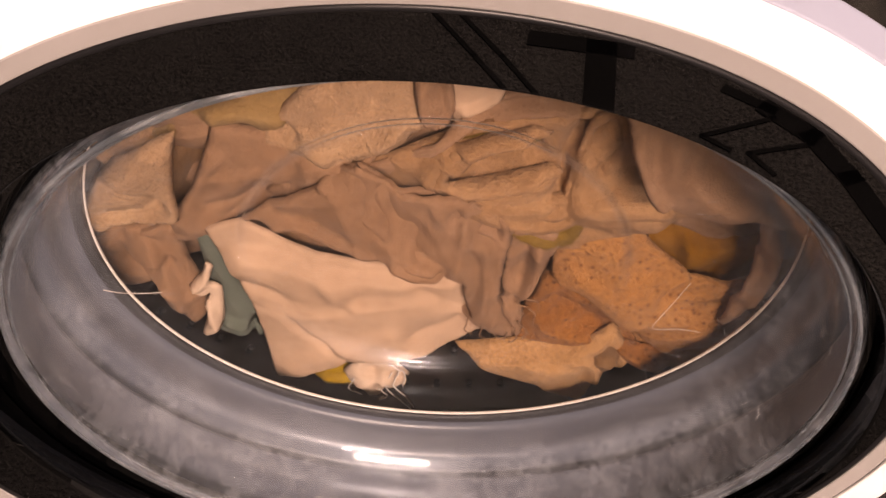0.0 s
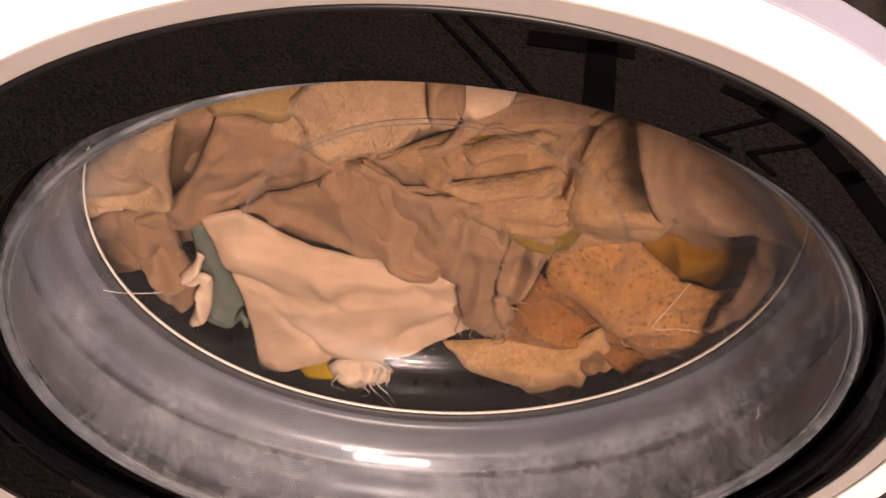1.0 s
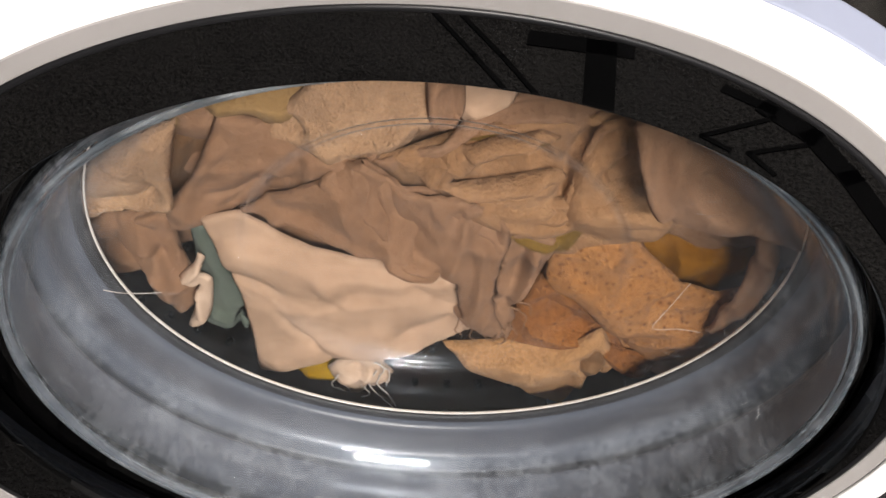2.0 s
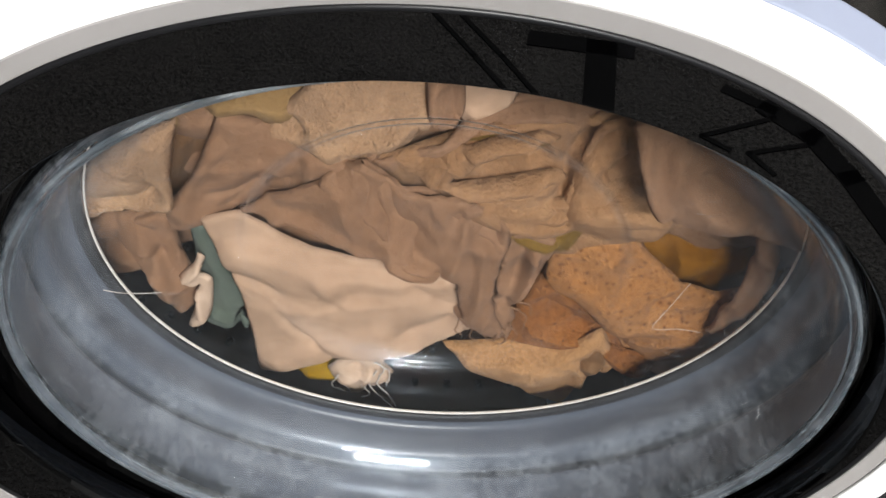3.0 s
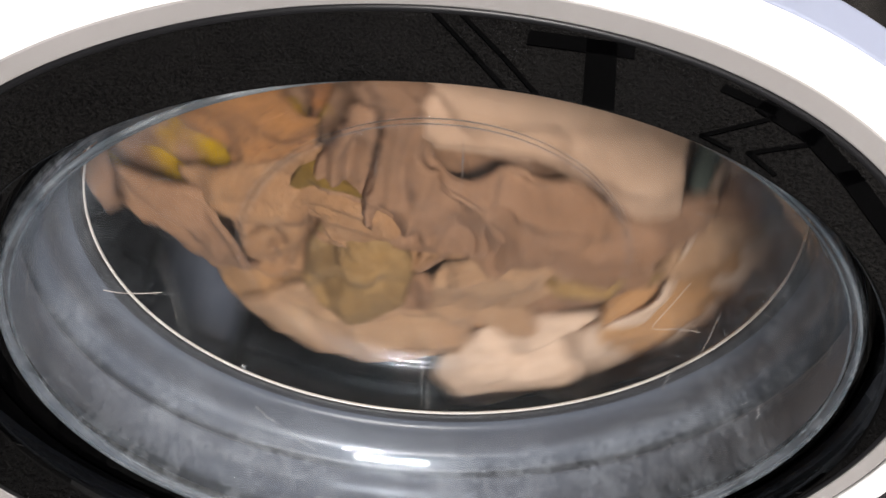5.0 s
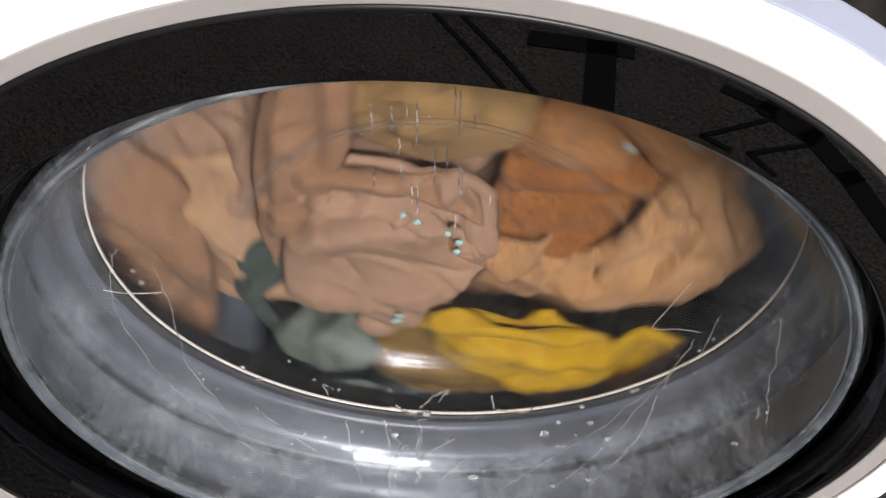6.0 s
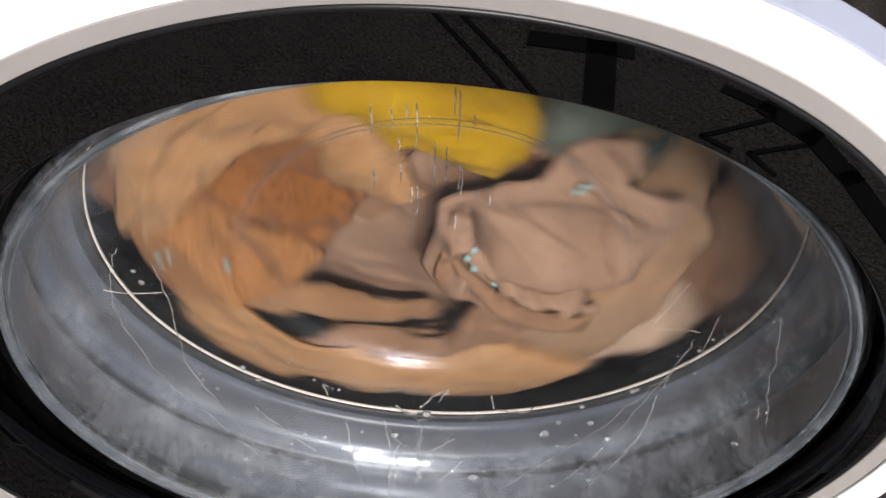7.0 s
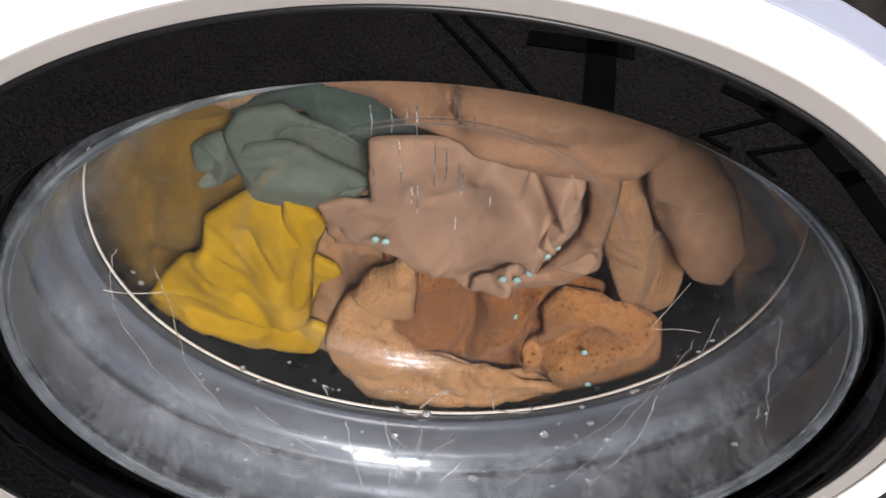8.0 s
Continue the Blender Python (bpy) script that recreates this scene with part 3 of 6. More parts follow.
left_strip = cloth("shirt", "crumpled rose cotton sleeve", "shirt", ROSE,
    [-0.0274, 0.0244, -0.0044, 0.0341, 0.0171, 0.0323, 0.0183, 0.0063, 0.0224, -0.0176, 0.0179, -0.0398, 0.0088, -0.0492, 0.002, -0.0348, -0.0062, -0.017, -0.0209, -0.0153, -0.0257, 0.0026],
    0.006, [(-0.0119, 0.0208, -0.0006, -0.0185, 0.004, -0.003), (0.0026, 0.0261, 0.0084, -0.0323, 0.005, 0.004), (-0.013, 0.0034, 0.0103, 0.0098, 0.004, -0.003), (0.0012, -0.0089, 0.016, -0.0218, 0.004, 0.003)],
    (-0.1417, 0.111, -0.055), 1.4, 0.0035, 20.2, 0.0)
ribbon = cloth("ribbon", "cream cotton ribbon with a folded end", "ribbon", CREAM,
    [-0.0086, 0.0139, 0, 0.024, 0.0041, 0.0326, 0.0071, 0.0301, 0.0031, 0.0187, 0.008, 0.0134, 0.0049, -0.0122, -0.0025, -0.0293, -0.0107, -0.0306, -0.0045, -0.0131, 0.0008, 0.008, -0.0066, 0.0083],
    0.003, [(-0.0009, 0.0096, 0.0003, -0.0201, 0.003, 0.003), (-0.0074, 0.0128, 0.0028, 0.0238, 0.002, 0.002)],
    (-0.1186, 0.1065, -0.0798), 0.8, 0.0021, 22.9, 0.0)
green_sock = cloth("sock", "grey-green cotton sock, half hidden", "sock", GREEN,
    [-0.0058, 0.0601, 0.0037, 0.0609, 0.0078, 0.0322, 0.0127, 0.0039, 0.0147, -0.0061, 0.0105, -0.0117, 0.007, -0.02, 0.0136, -0.0253, 0.0115, -0.0333, 0.0032, -0.0352, -0.0051, -0.0282, -0.0128, -0.0224, -0.012, -0.0138, -0.0058, 0.0072, -0.0064, 0.031],
    0.004, [(-0.0033, -0.0093, 0.0091, -0.0187, 0.004, 0.003), (0.0051, -0.019, 0.0047, -0.0411, 0.003, -0.004)],
    (-0.1126, 0.1155, -0.0928), 0.8, 0.0028, 25.6, 0.0)
# same garment as mauve_top; the brighter light low down is put into PALE
pale_sheet = cloth("pillowcase", "beige cotton sheet, its brighter light put into a paler colour", "pillowcase", PALE,
    [-0.0581, 0.0636, -0.0389, 0.0712, -0.0148, 0.0527, 0.0167, 0.0405, 0.0599, 0.0407, 0.0744, 0.0245, 0.0846, 0.0061, 0.0751, -0.0112, 0.0595, -0.0245, 0.0447, -0.0359, 0.0295, -0.0419, 0.0019, -0.0429, -0.0204, -0.0538, -0.0403, -0.0652, -0.0447, -0.0621, -0.0447, -0.0214, -0.0475, 0.0208],
    0.005, [(-0.0479, 0.0482, 0.0045, 0.0213, 0.014, 0.004), (-0.0059, 0.0342, 0.0602, 0.0308, 0.007, 0.003), (-0.0373, -0.0018, 0.0551, 0.0162, 0.016, 0.003), (0.0323, -0.0213, 0.0629, -0.0028, 0.008, -0.002), (-0.0369, -0.056, 0.0324, -0.0108, 0.02, 0.003)],
    (-0.0515, 0.1065, -0.0852), 0.35, 0.0021, 28.3, 0.0)
# same garment as pale_sheet; ROSE holds the dimmer light higher up
mauve_top = cloth("shirt", "mauve cotton shirt with a rough knitted panel", "shirt", ROSE,
    [-0.0747, 0.0134, -0.0426, 0.0348, -0.0183, 0.0516, -0.0033, 0.0393, 0.0176, 0.0314, 0.0327, 0.0274, 0.0484, 0.0123, 0.0454, -0.0155, 0.0431, -0.0432, 0.0513, -0.0756, 0.0395, -0.0746, 0.0222, -0.0578, 0.0195, -0.023, -0.0008, -0.0203, -0.0209, -0.0177, -0.0482, -0.0071],
    0.005, [(-0.0716, 0.0074, -0.0075, -0.0165, 0.006, -0.005), (-0.0633, 0.0128, -0.0153, -0.0077, 0.008, 0.004), (-0.0238, 0.0456, 0.0113, -0.0184, 0.01, 0.004), (-0.0074, -0.0071, 0.0167, -0.018, 0.004, 0.004), (0.0207, 0.0156, 0.0472, 0.0017, 0.005, 0.003), (0.0293, -0.004, 0.0237, -0.0596, 0.004, -0.003), (-0.0046, 0.0289, 0.0418, 0.0053, 0.008, -0.003)],
    (-0.0138, 0.102, -0.022), 1.5, 0.0028, 31.0, 0.0006)
frayed_end = cloth("shirt", "frayed end of a mauve shirt", "shirt", ROSE,
    [-0.0063, 0.0385, 0.0173, 0.0291, 0.0096, -0.0011, 0.0011, -0.0231, 0.0007, -0.0306, 0.0006, -0.0501, -0.0066, -0.0476, -0.01, -0.0417, -0.0106, -0.0169, -0.0083, 0.0116],
    0.004, [(0.0013, 0.0286, -0.0052, -0.0213, 0.004, -0.003), (0.0068, 0.0249, -0.0014, -0.0161, 0.004, 0.004)],
    (0.0399, 0.102, -0.0483), 1.4, 0.0024, 33.7, 0.0017)
tan_towel = cloth("towel", "tan velour towel in deep folds", "towel", TAN,
    [-0.0863, 0.0077, -0.0554, 0.0219, -0.0306, 0.0322, -0.0062, 0.0375, 0.0247, 0.0452, 0.0431, 0.0362, 0.0508, 0.0021, 0.0698, -0.0209, 0.0432, -0.0325, 0.0177, -0.0499, -0.003, -0.0434, -0.0264, -0.0235, -0.0465, -0.0135, -0.0707, -0.0058],
    0.007, [(-0.0506, 0.0035, -0.0426, 0.0193, 0.01, 0.006), (-0.0426, 0.0207, -0.0074, 0.028, 0.008, 0.006), (-0.0439, -0.0109, 0.0048, 0.0059, 0.007, 0.006), (-0.0443, -0.0008, -0.0044, 0.0221, 0.009, -0.006), (-0.0341, -0.0044, 0.0054, -0.0096, 0.008, 0.005), (0.0076, -0.0068, 0.0209, 0.0363, 0.005, -0.005), (0.0116, -0.0084, 0.0249, 0.0334, 0.008, 0.005), (0.0173, 0.021, 0.0376, 0.0343, 0.004, -0.002), (0.0213, 0.0108, 0.0386, 0.0226, 0.003, -0.002), (-0.0261, -0.0121, 0.0105, -0.0202, 0.006, 0.005), (0.0096, -0.0124, 0.0562, -0.0165, 0.012, 0.005), (0.0367, 0.0326, 0.045, 0.0017, 0.004, -0.004)],
    (0.0477, 0.111, 0.0112), 1.2, 0.0035, 36.4, 0.0)
olive_under = cloth("cloth", "olive tan cloth tucked under the towel", "towel", OLIVE,
    [-0.0318, 0.0131, -0.0166, 0.0079, 0.0047, 0.0047, 0.0075, 0.0131, 0.0189, 0.0059, 0.0133, -0.0114, 0.0069, -0.0137, -0.0087, -0.0068],
    0.004, [(-0.0253, 0.0082, 0.0058, -0.0055, 0.006, 0.003)],
    (0.05, 0.1065, -0.0165), 0.7, 0.0028, 39.1, 0.0)
olive_pocket = cloth("cloth", "olive lining of a folded towel", "towel", OLIVE,
    [-0.0208, -0.0063, -0.015, 0.0022, -0.0009, 0.0087, 0.0227, 0.0111, 0.0289, 0.0089, 0.0096, -0.003, -0.0095, -0.0108, -0.018, -0.017],
    0.002, [(-0.0145, -0.004, 0.018, 0.0066, 0.006, -0.003)],
    (0.0198, 0.1065, 0.033), 0.6, 0.0021, 41.8, 0.0)
right_haze = cloth("towel", "rose-tan towel pressed on the glass bowl", "towel", ROSE,
    [-0.0386, 0.0339, -0.0276, 0.038, 0.0031, 0.0186, 0.0364, -0.0116, 0.0488, -0.0352, 0.0227, -0.0268, -0.0131, -0.0188, -0.0278, 0.0006],
    0.008, [(-0.0341, 0.0263, -0.0193, -0.0119, 0.009, 0.006), (-0.0226, 0.0271, 0.0196, -0.0166, 0.008, 0.003), (-0.008, 0.0146, 0.0306, -0.0196, 0.006, -0.003)],
    (0.1209, 0.1065, 0.0156), 1.1, 0.0035, 44.5, 0.0)
mustard_hole = cloth("towel", "mustard cloth deep in the drum, shade put into its colour", "towel", SHADEMUSTARD,
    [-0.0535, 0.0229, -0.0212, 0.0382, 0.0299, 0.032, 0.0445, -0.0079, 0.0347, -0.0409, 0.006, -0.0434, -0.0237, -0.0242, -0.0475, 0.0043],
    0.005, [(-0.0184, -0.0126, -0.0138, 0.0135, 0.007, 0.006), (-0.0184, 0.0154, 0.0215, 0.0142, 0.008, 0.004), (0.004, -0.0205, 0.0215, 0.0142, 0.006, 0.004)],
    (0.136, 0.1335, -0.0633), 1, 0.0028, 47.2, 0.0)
orange_towel = cloth("towel", "orange terry towel with dark specks", "towel", ORANGE,
    [-0.0543, 0.0418, -0.0378, 0.0558, -0.0201, 0.0634, -0.01, 0.0446, 0.0111, 0.0237, 0.0317, 0.0135, 0.0485, 0.021, 0.0508, -0.0166, 0.0411, -0.0416, 0.0182, -0.0639, -0.0045, -0.0477, -0.0229, -0.019, -0.0432, 0.0119, -0.0557, 0.0218],
    0.008, [(-0.0459, 0.0293, -0.0088, -0.0105, 0.01, 0.005), (-0.0271, 0.0484, 0.0027, -0.0095, 0.012, 0.005), (-0.0138, 0.0183, 0.0348, -0.0221, 0.009, 0.004), (-0.0439, 0.0133, -0.0072, -0.0369, 0.005, -0.003), (-0.0216, -0.0221, 0.0169, -0.0515, 0.004, -0.003)],
    (0.1089, 0.111, -0.0759), 1.0, 0.0035, 49.9, 0.0)
rust_towel = cloth("towel", "rust-coloured terry towel with dark specks", "towel", RUST,
    [-0.007, 0.065, -0.0055, 0.0361, 0.0255, 0.0017, 0.0451, -0.0378, 0.0268, -0.0273, -0.0063, -0.0256, -0.0278, -0.0241, -0.0306, -0.0092, -0.022, 0.0191],
    0.006, [(-0.0179, 0.003, 0.0227, -0.0093, 0.006, 0.004), (-0.0112, 0.0238, 0.016, -0.0045, 0.006, -0.003)],
    (0.0666, 0.1155, -0.1005), 1.2, 0.0035, 52.6, 0.0)
peach_towel = cloth("towel", "peach terry towel with a folded corner", "towel", PEACH,
    [-0.0553, 0.0142, -0.0239, 0.0207, 0.0066, 0.0212, 0.0287, 0.0348, 0.0405, 0.0053, 0.026, -0.0137, 0.0159, -0.0415, -0.0027, -0.0298, -0.0298, -0.011],
    0.007, [(-0.0434, 0.0086, 0.013, 0.0025, 0.012, 0.004), (-0.0189, 0.0121, 0.0251, 0.0262, 0.006, 0.003), (0.0146, 0.0141, 0.0232, -0.0143, 0.004, 0.004)],
    (0.0608, 0.111, -0.135), 1.0, 0.0035, 55.3, 0.0)
dark_patch = cloth("sock", "small dark brown cotton sock", "sock", BROWN,
    [-0.0092, 0.005, 0.0031, 0.0141, 0.0099, 0.0022, 0.0021, -0.0129, -0.0056, -0.0124],
    0.002, [(-0.0042, 0.0008, 0.0058, -0.004, 0.004, 0.002)],
    (0.0861, 0.1065, -0.1253), 0.8, 0.0021, 58.0, 0.0)
rust_tail = cloth("towel", "small end of a rust towel", "towel", RUST,
    [-0.0256, 0.0223, -0.0042, 0.0092, 0.0235, 0.001, 0.0073, -0.0182, -0.0071, -0.0082, -0.0167, 0.0062],
    0.004, [(-0.017, 0.0141, 0.008, -0.0063, 0.005, 0.003)],
    (0.1098, 0.111, -0.1277), 1, 0.0028, 60.7, 0.0)
cream_lint = cloth("rag", "torn cream rag with loose threads", "rag", CREAM,
    [-0.0181, 0.0047, -0.0085, 0.0158, 0.011, 0.0189, 0.0181, 0.0006, 0.0076, -0.015, -0.0038, -0.0229, -0.0112, -0.0142],
    0.004, [(-0.0119, -0.0011, 0.0076, 0.0069, 0.004, 0.003), (-0.0018, 0.0119, 0.0005, -0.0186, 0.004, -0.003)],
    (-0.0401, 0.111, -0.1557), 2.6, 0.0022, 63.4, 0.0026)
yellow_corner = cloth("duster", "corner of a yellow duster", "duster", MUSTARD,
    [-0.0165, -0.0014, -0.0012, 0.0098, 0.0124, 0.0099, 0.008, -0.0102, -0.0059, -0.0089],
    0.002, [(-0.0116, -0.0009, 0.0081, 0.001, 0.004, 0.002)],
    (-0.0607, 0.1155, -0.1621), 0.6, 0.0021, 66.1, 0.0)
backing_towel = cloth("towel", "large brown-beige bath towel at the back of the load", "towel", ROSE,
    [-0.1887, -0.0463, -0.1307, 0.0459, -0.0381, 0.0865, 0.0615, 0.0868, 0.1482, 0.04, 0.2004, -0.0239, 0.1807, -0.0499, 0.105, -0.0224, 0.0511, -0.0876, -0.0138, -0.0718, -0.06, -0.0975, -0.1124, -0.0497, -0.152, -0.063],
    0.009, [(-0.117, 0.0223, -0.0125, 0.0477, 0.014, 0.008), (-0.0127, 0.0112, 0.085, 0.0614, 0.016, 0.008), (-0.096, -0.0154, 0.0158, -0.0368, 0.012, 0.008)],
    (-0.008, 0.1335, -0.0202), 1.4, 0.0035, 68.8, 0.0)
tan_loop = cloth("towel", "tan velour towel folded into a loop", "towel", TAN,
    [-0.0239, -0.0138, -0.0252, 0.0009, -0.0189, 0.013, -0.0036, 0.0199, 0.0221, 0.0248, 0.0298, 0.02, 0.0099, 0.0151, -0.0078, 0.0082, -0.0146, -0.0038, -0.002, -0.0057, 0.0294, 0.0032, 0.0351, -0.0029, 0.0112, -0.0149, -0.0088, -0.0207],
    0.006, [(-0.0203, -0.0078, -0.0149, 0.011, 0.006, 0.003), (-0.008, 0.0149, 0.0197, 0.0209, 0.005, 0.003), (-0.014, -0.011, 0.0247, -0.0029, 0.005, 0.003)],
    (0.0201, 0.1065, 0.0222), 0.8, 0.0035, 71.5, 0.0)
brush_flap = cloth("towel", "brushed brown pile of a tan towel", "towel", TAN,
    [-0.0162, -0.0266, -0.0109, -0.0002, -0.006, 0.0233, 0.0037, 0.0279, 0.0152, 0.0189, 0.0184, -0.0001, 0.0054, -0.0105, -0.0052, -0.0226, -0.0106, -0.0401],
    0.005, [(-0.0082, -0.018, -0.0016, 0.0173, 0.004, -0.002), (-0.002, -0.0102, 0.0045, 0.0226, 0.003, -0.002), (0.0017, -0.0027, 0.0107, 0.0199, 0.003, -0.002)],
    (0.0711, 0.1065, 0.0299), 0.8, 0.0028, 74.2, 0.0)
tan_flap = cloth("towel", "lower flap of a tan towel", "towel", TAN,
    [-0.0546, 0.0027, -0.0397, 0.0077, -0.0179, 0.0056, -0.0043, 0.0082, 0.0198, 0.0278, 0.0252, 0.0155, 0.0443, -0.0051, 0.0177, -0.0163, -0.0063, -0.0146, -0.025, -0.012, -0.0409, -0.0092],
    0.005, [(-0.0484, 0, -0.0126, -0.0041, 0.004, 0.003), (-0.0035, 0.0036, 0.0354, -0.0029, 0.009, 0.004), (0.0003, 0.0114, 0.0208, 0.0203, 0.004, -0.002)],
    (0.0699, 0.1065, 0.0011), 0.8, 0.0028, 76.9, 0.0)
mauve_knit = cloth("shirt", "rough knitted panel of a mauve shirt", "shirt", ROSE,
    [-0.0536, 0.036, -0.0338, 0.0502, -0.0149, 0.0339, 0.0046, 0.0333, 0.017, 0.0298, 0.0318, 0.0141, 0.029, -0.0117, 0.0275, -0.0427, 0.0352, -0.0698, 0.0237, -0.0699, 0.0115, -0.0558, 0.0086, -0.0268, -0.0066, -0.02, -0.0215, -0.0126, -0.0199, -0.0032, -0.0349, 0.0157],
    0.002, [(-0.0439, 0.0375, -0.0199, 0.001, 0.005, 0.002), (-0.0199, -0.0053, -0.0014, -0.0152, 0.004, 0.003), (0.005, 0.0228, 0.0259, 0.0088, 0.004, -0.002), (0.0137, -0.0004, 0.0109, -0.0549, 0.004, -0.002), (0.0211, 0.0044, 0.0193, -0.0541, 0.004, 0.002)],
    (0.0017, 0.0975, -0.02), 2.2, 0.0021, 79.6, 0.0012)
sleeve_cuff = cloth("shirt", "checked cuff of a rose sleeve", "shirt", ROSE,
    [-0.0084, 0.0208, 0.0084, 0.0247, 0.0089, 0.006, 0.0103, -0.0119, 0.0014, -0.0269, -0.0069, -0.0218, -0.0103, -0.0045],
    0.004, [(-0.0067, 0.0172, 0.003, -0.0168, 0.004, -0.002), (-0.0066, 0.0046, 0.0079, 0.0101, 0.003, -0.002), (-0.0079, -0.0087, 0.0083, -0.0029, 0.003, -0.002)],
    (-0.1338, 0.1065, -0.045), 1.4, 0.0028, 82.3, 0.0)
yellow_cloth = cloth("duster", "mustard yellow cotton duster in folds", "duster", MUSTARD,
    [-0.0577, -0.0199, -0.0371, 0.0137, -0.0221, 0.0275, -0.018, 0.0474, 0.0039, 0.0675, 0.0205, 0.0665, 0.0371, 0.0583, 0.039, 0.0462, 0.0322, 0.025, 0.0417, 0.0167, 0.0441, 0.0086, 0.0334, -0.0005, 0.0262, -0.0288, 0.0364, -0.0396, 0.0263, -0.063, 0.0056, -0.0626, -0.0149, -0.051, -0.0403, -0.036],
    0.006, [(0.0194, 0.0566, 0.0159, -0.0291, 0.007, 0.006), (0.0307, 0.0536, 0.0233, -0.0285, 0.008, 0.006), (0.0103, 0.0439, 0.0128, 0.0002, 0.006, 0.005), (-0.0215, 0.0244, 0.0055, -0.0301, 0.008, 0.004), (0.0024, 0.0432, 0.0187, -0.0138, 0.005, -0.005), (-0.0376, -0.0238, 0.0045, -0.0407, 0.006, 0.004), (-0.0123, -0.0317, 0.0218, -0.0498, 0.006, -0.003)],
    (-0.0895, 0.1065, -0.0667), 0.9, 0.0028, 85.0, 0.0)
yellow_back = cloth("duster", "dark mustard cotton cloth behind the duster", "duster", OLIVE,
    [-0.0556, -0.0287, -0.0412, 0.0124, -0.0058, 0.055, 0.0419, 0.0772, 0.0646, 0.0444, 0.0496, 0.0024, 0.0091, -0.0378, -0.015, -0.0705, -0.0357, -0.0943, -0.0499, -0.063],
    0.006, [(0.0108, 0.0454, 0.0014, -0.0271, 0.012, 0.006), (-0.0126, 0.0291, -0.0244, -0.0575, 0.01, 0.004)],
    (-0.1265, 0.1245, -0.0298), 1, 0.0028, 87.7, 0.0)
green_lobe = cloth("sock", "grey-green cotton sock, rounded end", "sock", GREEN,
    [-0.03, 0.0132, -0.0214, 0.0258, -0.0029, 0.0312, 0.011, 0.0184, 0.0209, 0.0134, 0.0349, 0.0027, 0.0335, -0.0135, 0.0192, -0.0218, -0.0029, -0.0277, -0.02, -0.0225, -0.0257, -0.0095, -0.0292, -0.0003],
    0.006, [(-0.0245, 0.0045, 0.0004, 0.0119, 0.006, 0.005), (-0.0042, 0.0136, 0.0288, -0.0049, 0.005, -0.007), (-0.0208, -0.0051, 0.0285, -0.0141, 0.012, 0.005)],
    (-0.0627, 0.111, 0.0191), 0.5, 0.0035, 90.4, 0.0)
green_small = cloth("sock", "small grey-green sock toe", "sock", GREEN,
    [-0.0101, 0.0083, -0.001, 0.0164, 0.0096, 0.0186, 0.0119, -0.0046, 0.0006, -0.0167, -0.0106, -0.0184, -0.0109, -0.0064],
    0.005, [(-0.0002, 0.0092, -0.0073, -0.0133, 0.005, -0.003), (0.0053, 0.0131, 0.001, -0.0089, 0.005, 0.004)],
    (-0.0995, 0.1155, 0.0096), 0.7, 0.0035, 93.1, 0.0)
green_dark = cloth("trousers", "dark green trouser leg", "trousers", DARKGREEN,
    [-0.0465, 0.0004, -0.0149, 0.0161, 0.0099, 0.0146, 0.0247, 0.0072, 0.035, -0.0134, 0.014, -0.0213, -0.0012, -0.0087, -0.0159, 0.0019, -0.0451, -0.0083],
    0.005, [(-0.0097, 0.0092, 0.0208, -0.0118, 0.006, 0.004)],
    (-0.0428, 0.12, 0.0387), 0.7, 0.0035, 95.8, 0.0)
mauve_front = cloth("shirt", "mauve cotton shirt with a gathered ruffle", "shirt", MAUVE,
    [-0.0505, 0.0447, -0.0254, 0.0492, -0.0046, 0.0481, 0.0072, 0.045, 0.0313, 0.0391, 0.056, 0.0426, 0.0573, 0.0068, 0.0553, -0.0174, 0.0565, -0.0301, 0.0422, -0.047, 0.0206, -0.0503, -0.0032, -0.0561, -0.0152, -0.0452, -0.0302, -0.0367, -0.0396, -0.0254, -0.0605, -0.0208, -0.0746, 0.0031, -0.0617, 0.0124, -0.0508, 0.0114],
    0.006, [(0.0028, 0.042, 0.0205, -0.0203, 0.009, 0.007), (0.0075, 0.0424, 0.0343, 0.0341, 0.006, -0.005), (0.035, 0.0377, 0.0351, 0.0088, 0.004, 0.005), (0.0169, 0.0293, 0.0319, 0.0047, 0.005, -0.005), (0.0209, -0.0245, 0.0346, 0.0125, 0.004, 0.005), (0.027, -0.0326, 0.0457, 0.0208, 0.005, -0.004), (-0.0044, -0.0442, 0.0402, -0.0315, 0.004, -0.004), (0.004, -0.048, 0.0521, -0.0219, 0.005, 0.005), (0.0366, 0.0343, 0.0534, -0.0134, 0.008, 0.004), (-0.0393, 0.0389, -0.0235, -0.037, 0.02, 0.003)],
    (0.021, 0.102, -0.0035), 0.8, 0.0028, 98.5, 0.0)
mauve_tail = cloth("shirt", "frayed tail of the mauve shirt", "shirt", ROSE,
    [-0.0214, 0.011, 0.0052, 0.0221, 0.0184, 0.01, 0.0174, -0.0201, -0.0003, -0.0169, -0.0118, -0.0188, -0.0183, -0.0072],
    0.004, [(-0.0126, 0.0078, 0.0135, 0.0138, 0.004, 0.003), (-0.0105, -0.0042, 0.0133, -0.0106, 0.004, -0.003)],
    (-0.0352, 0.111, -0.0213), 1.7, 0.0024, 101.2, 0.0018)
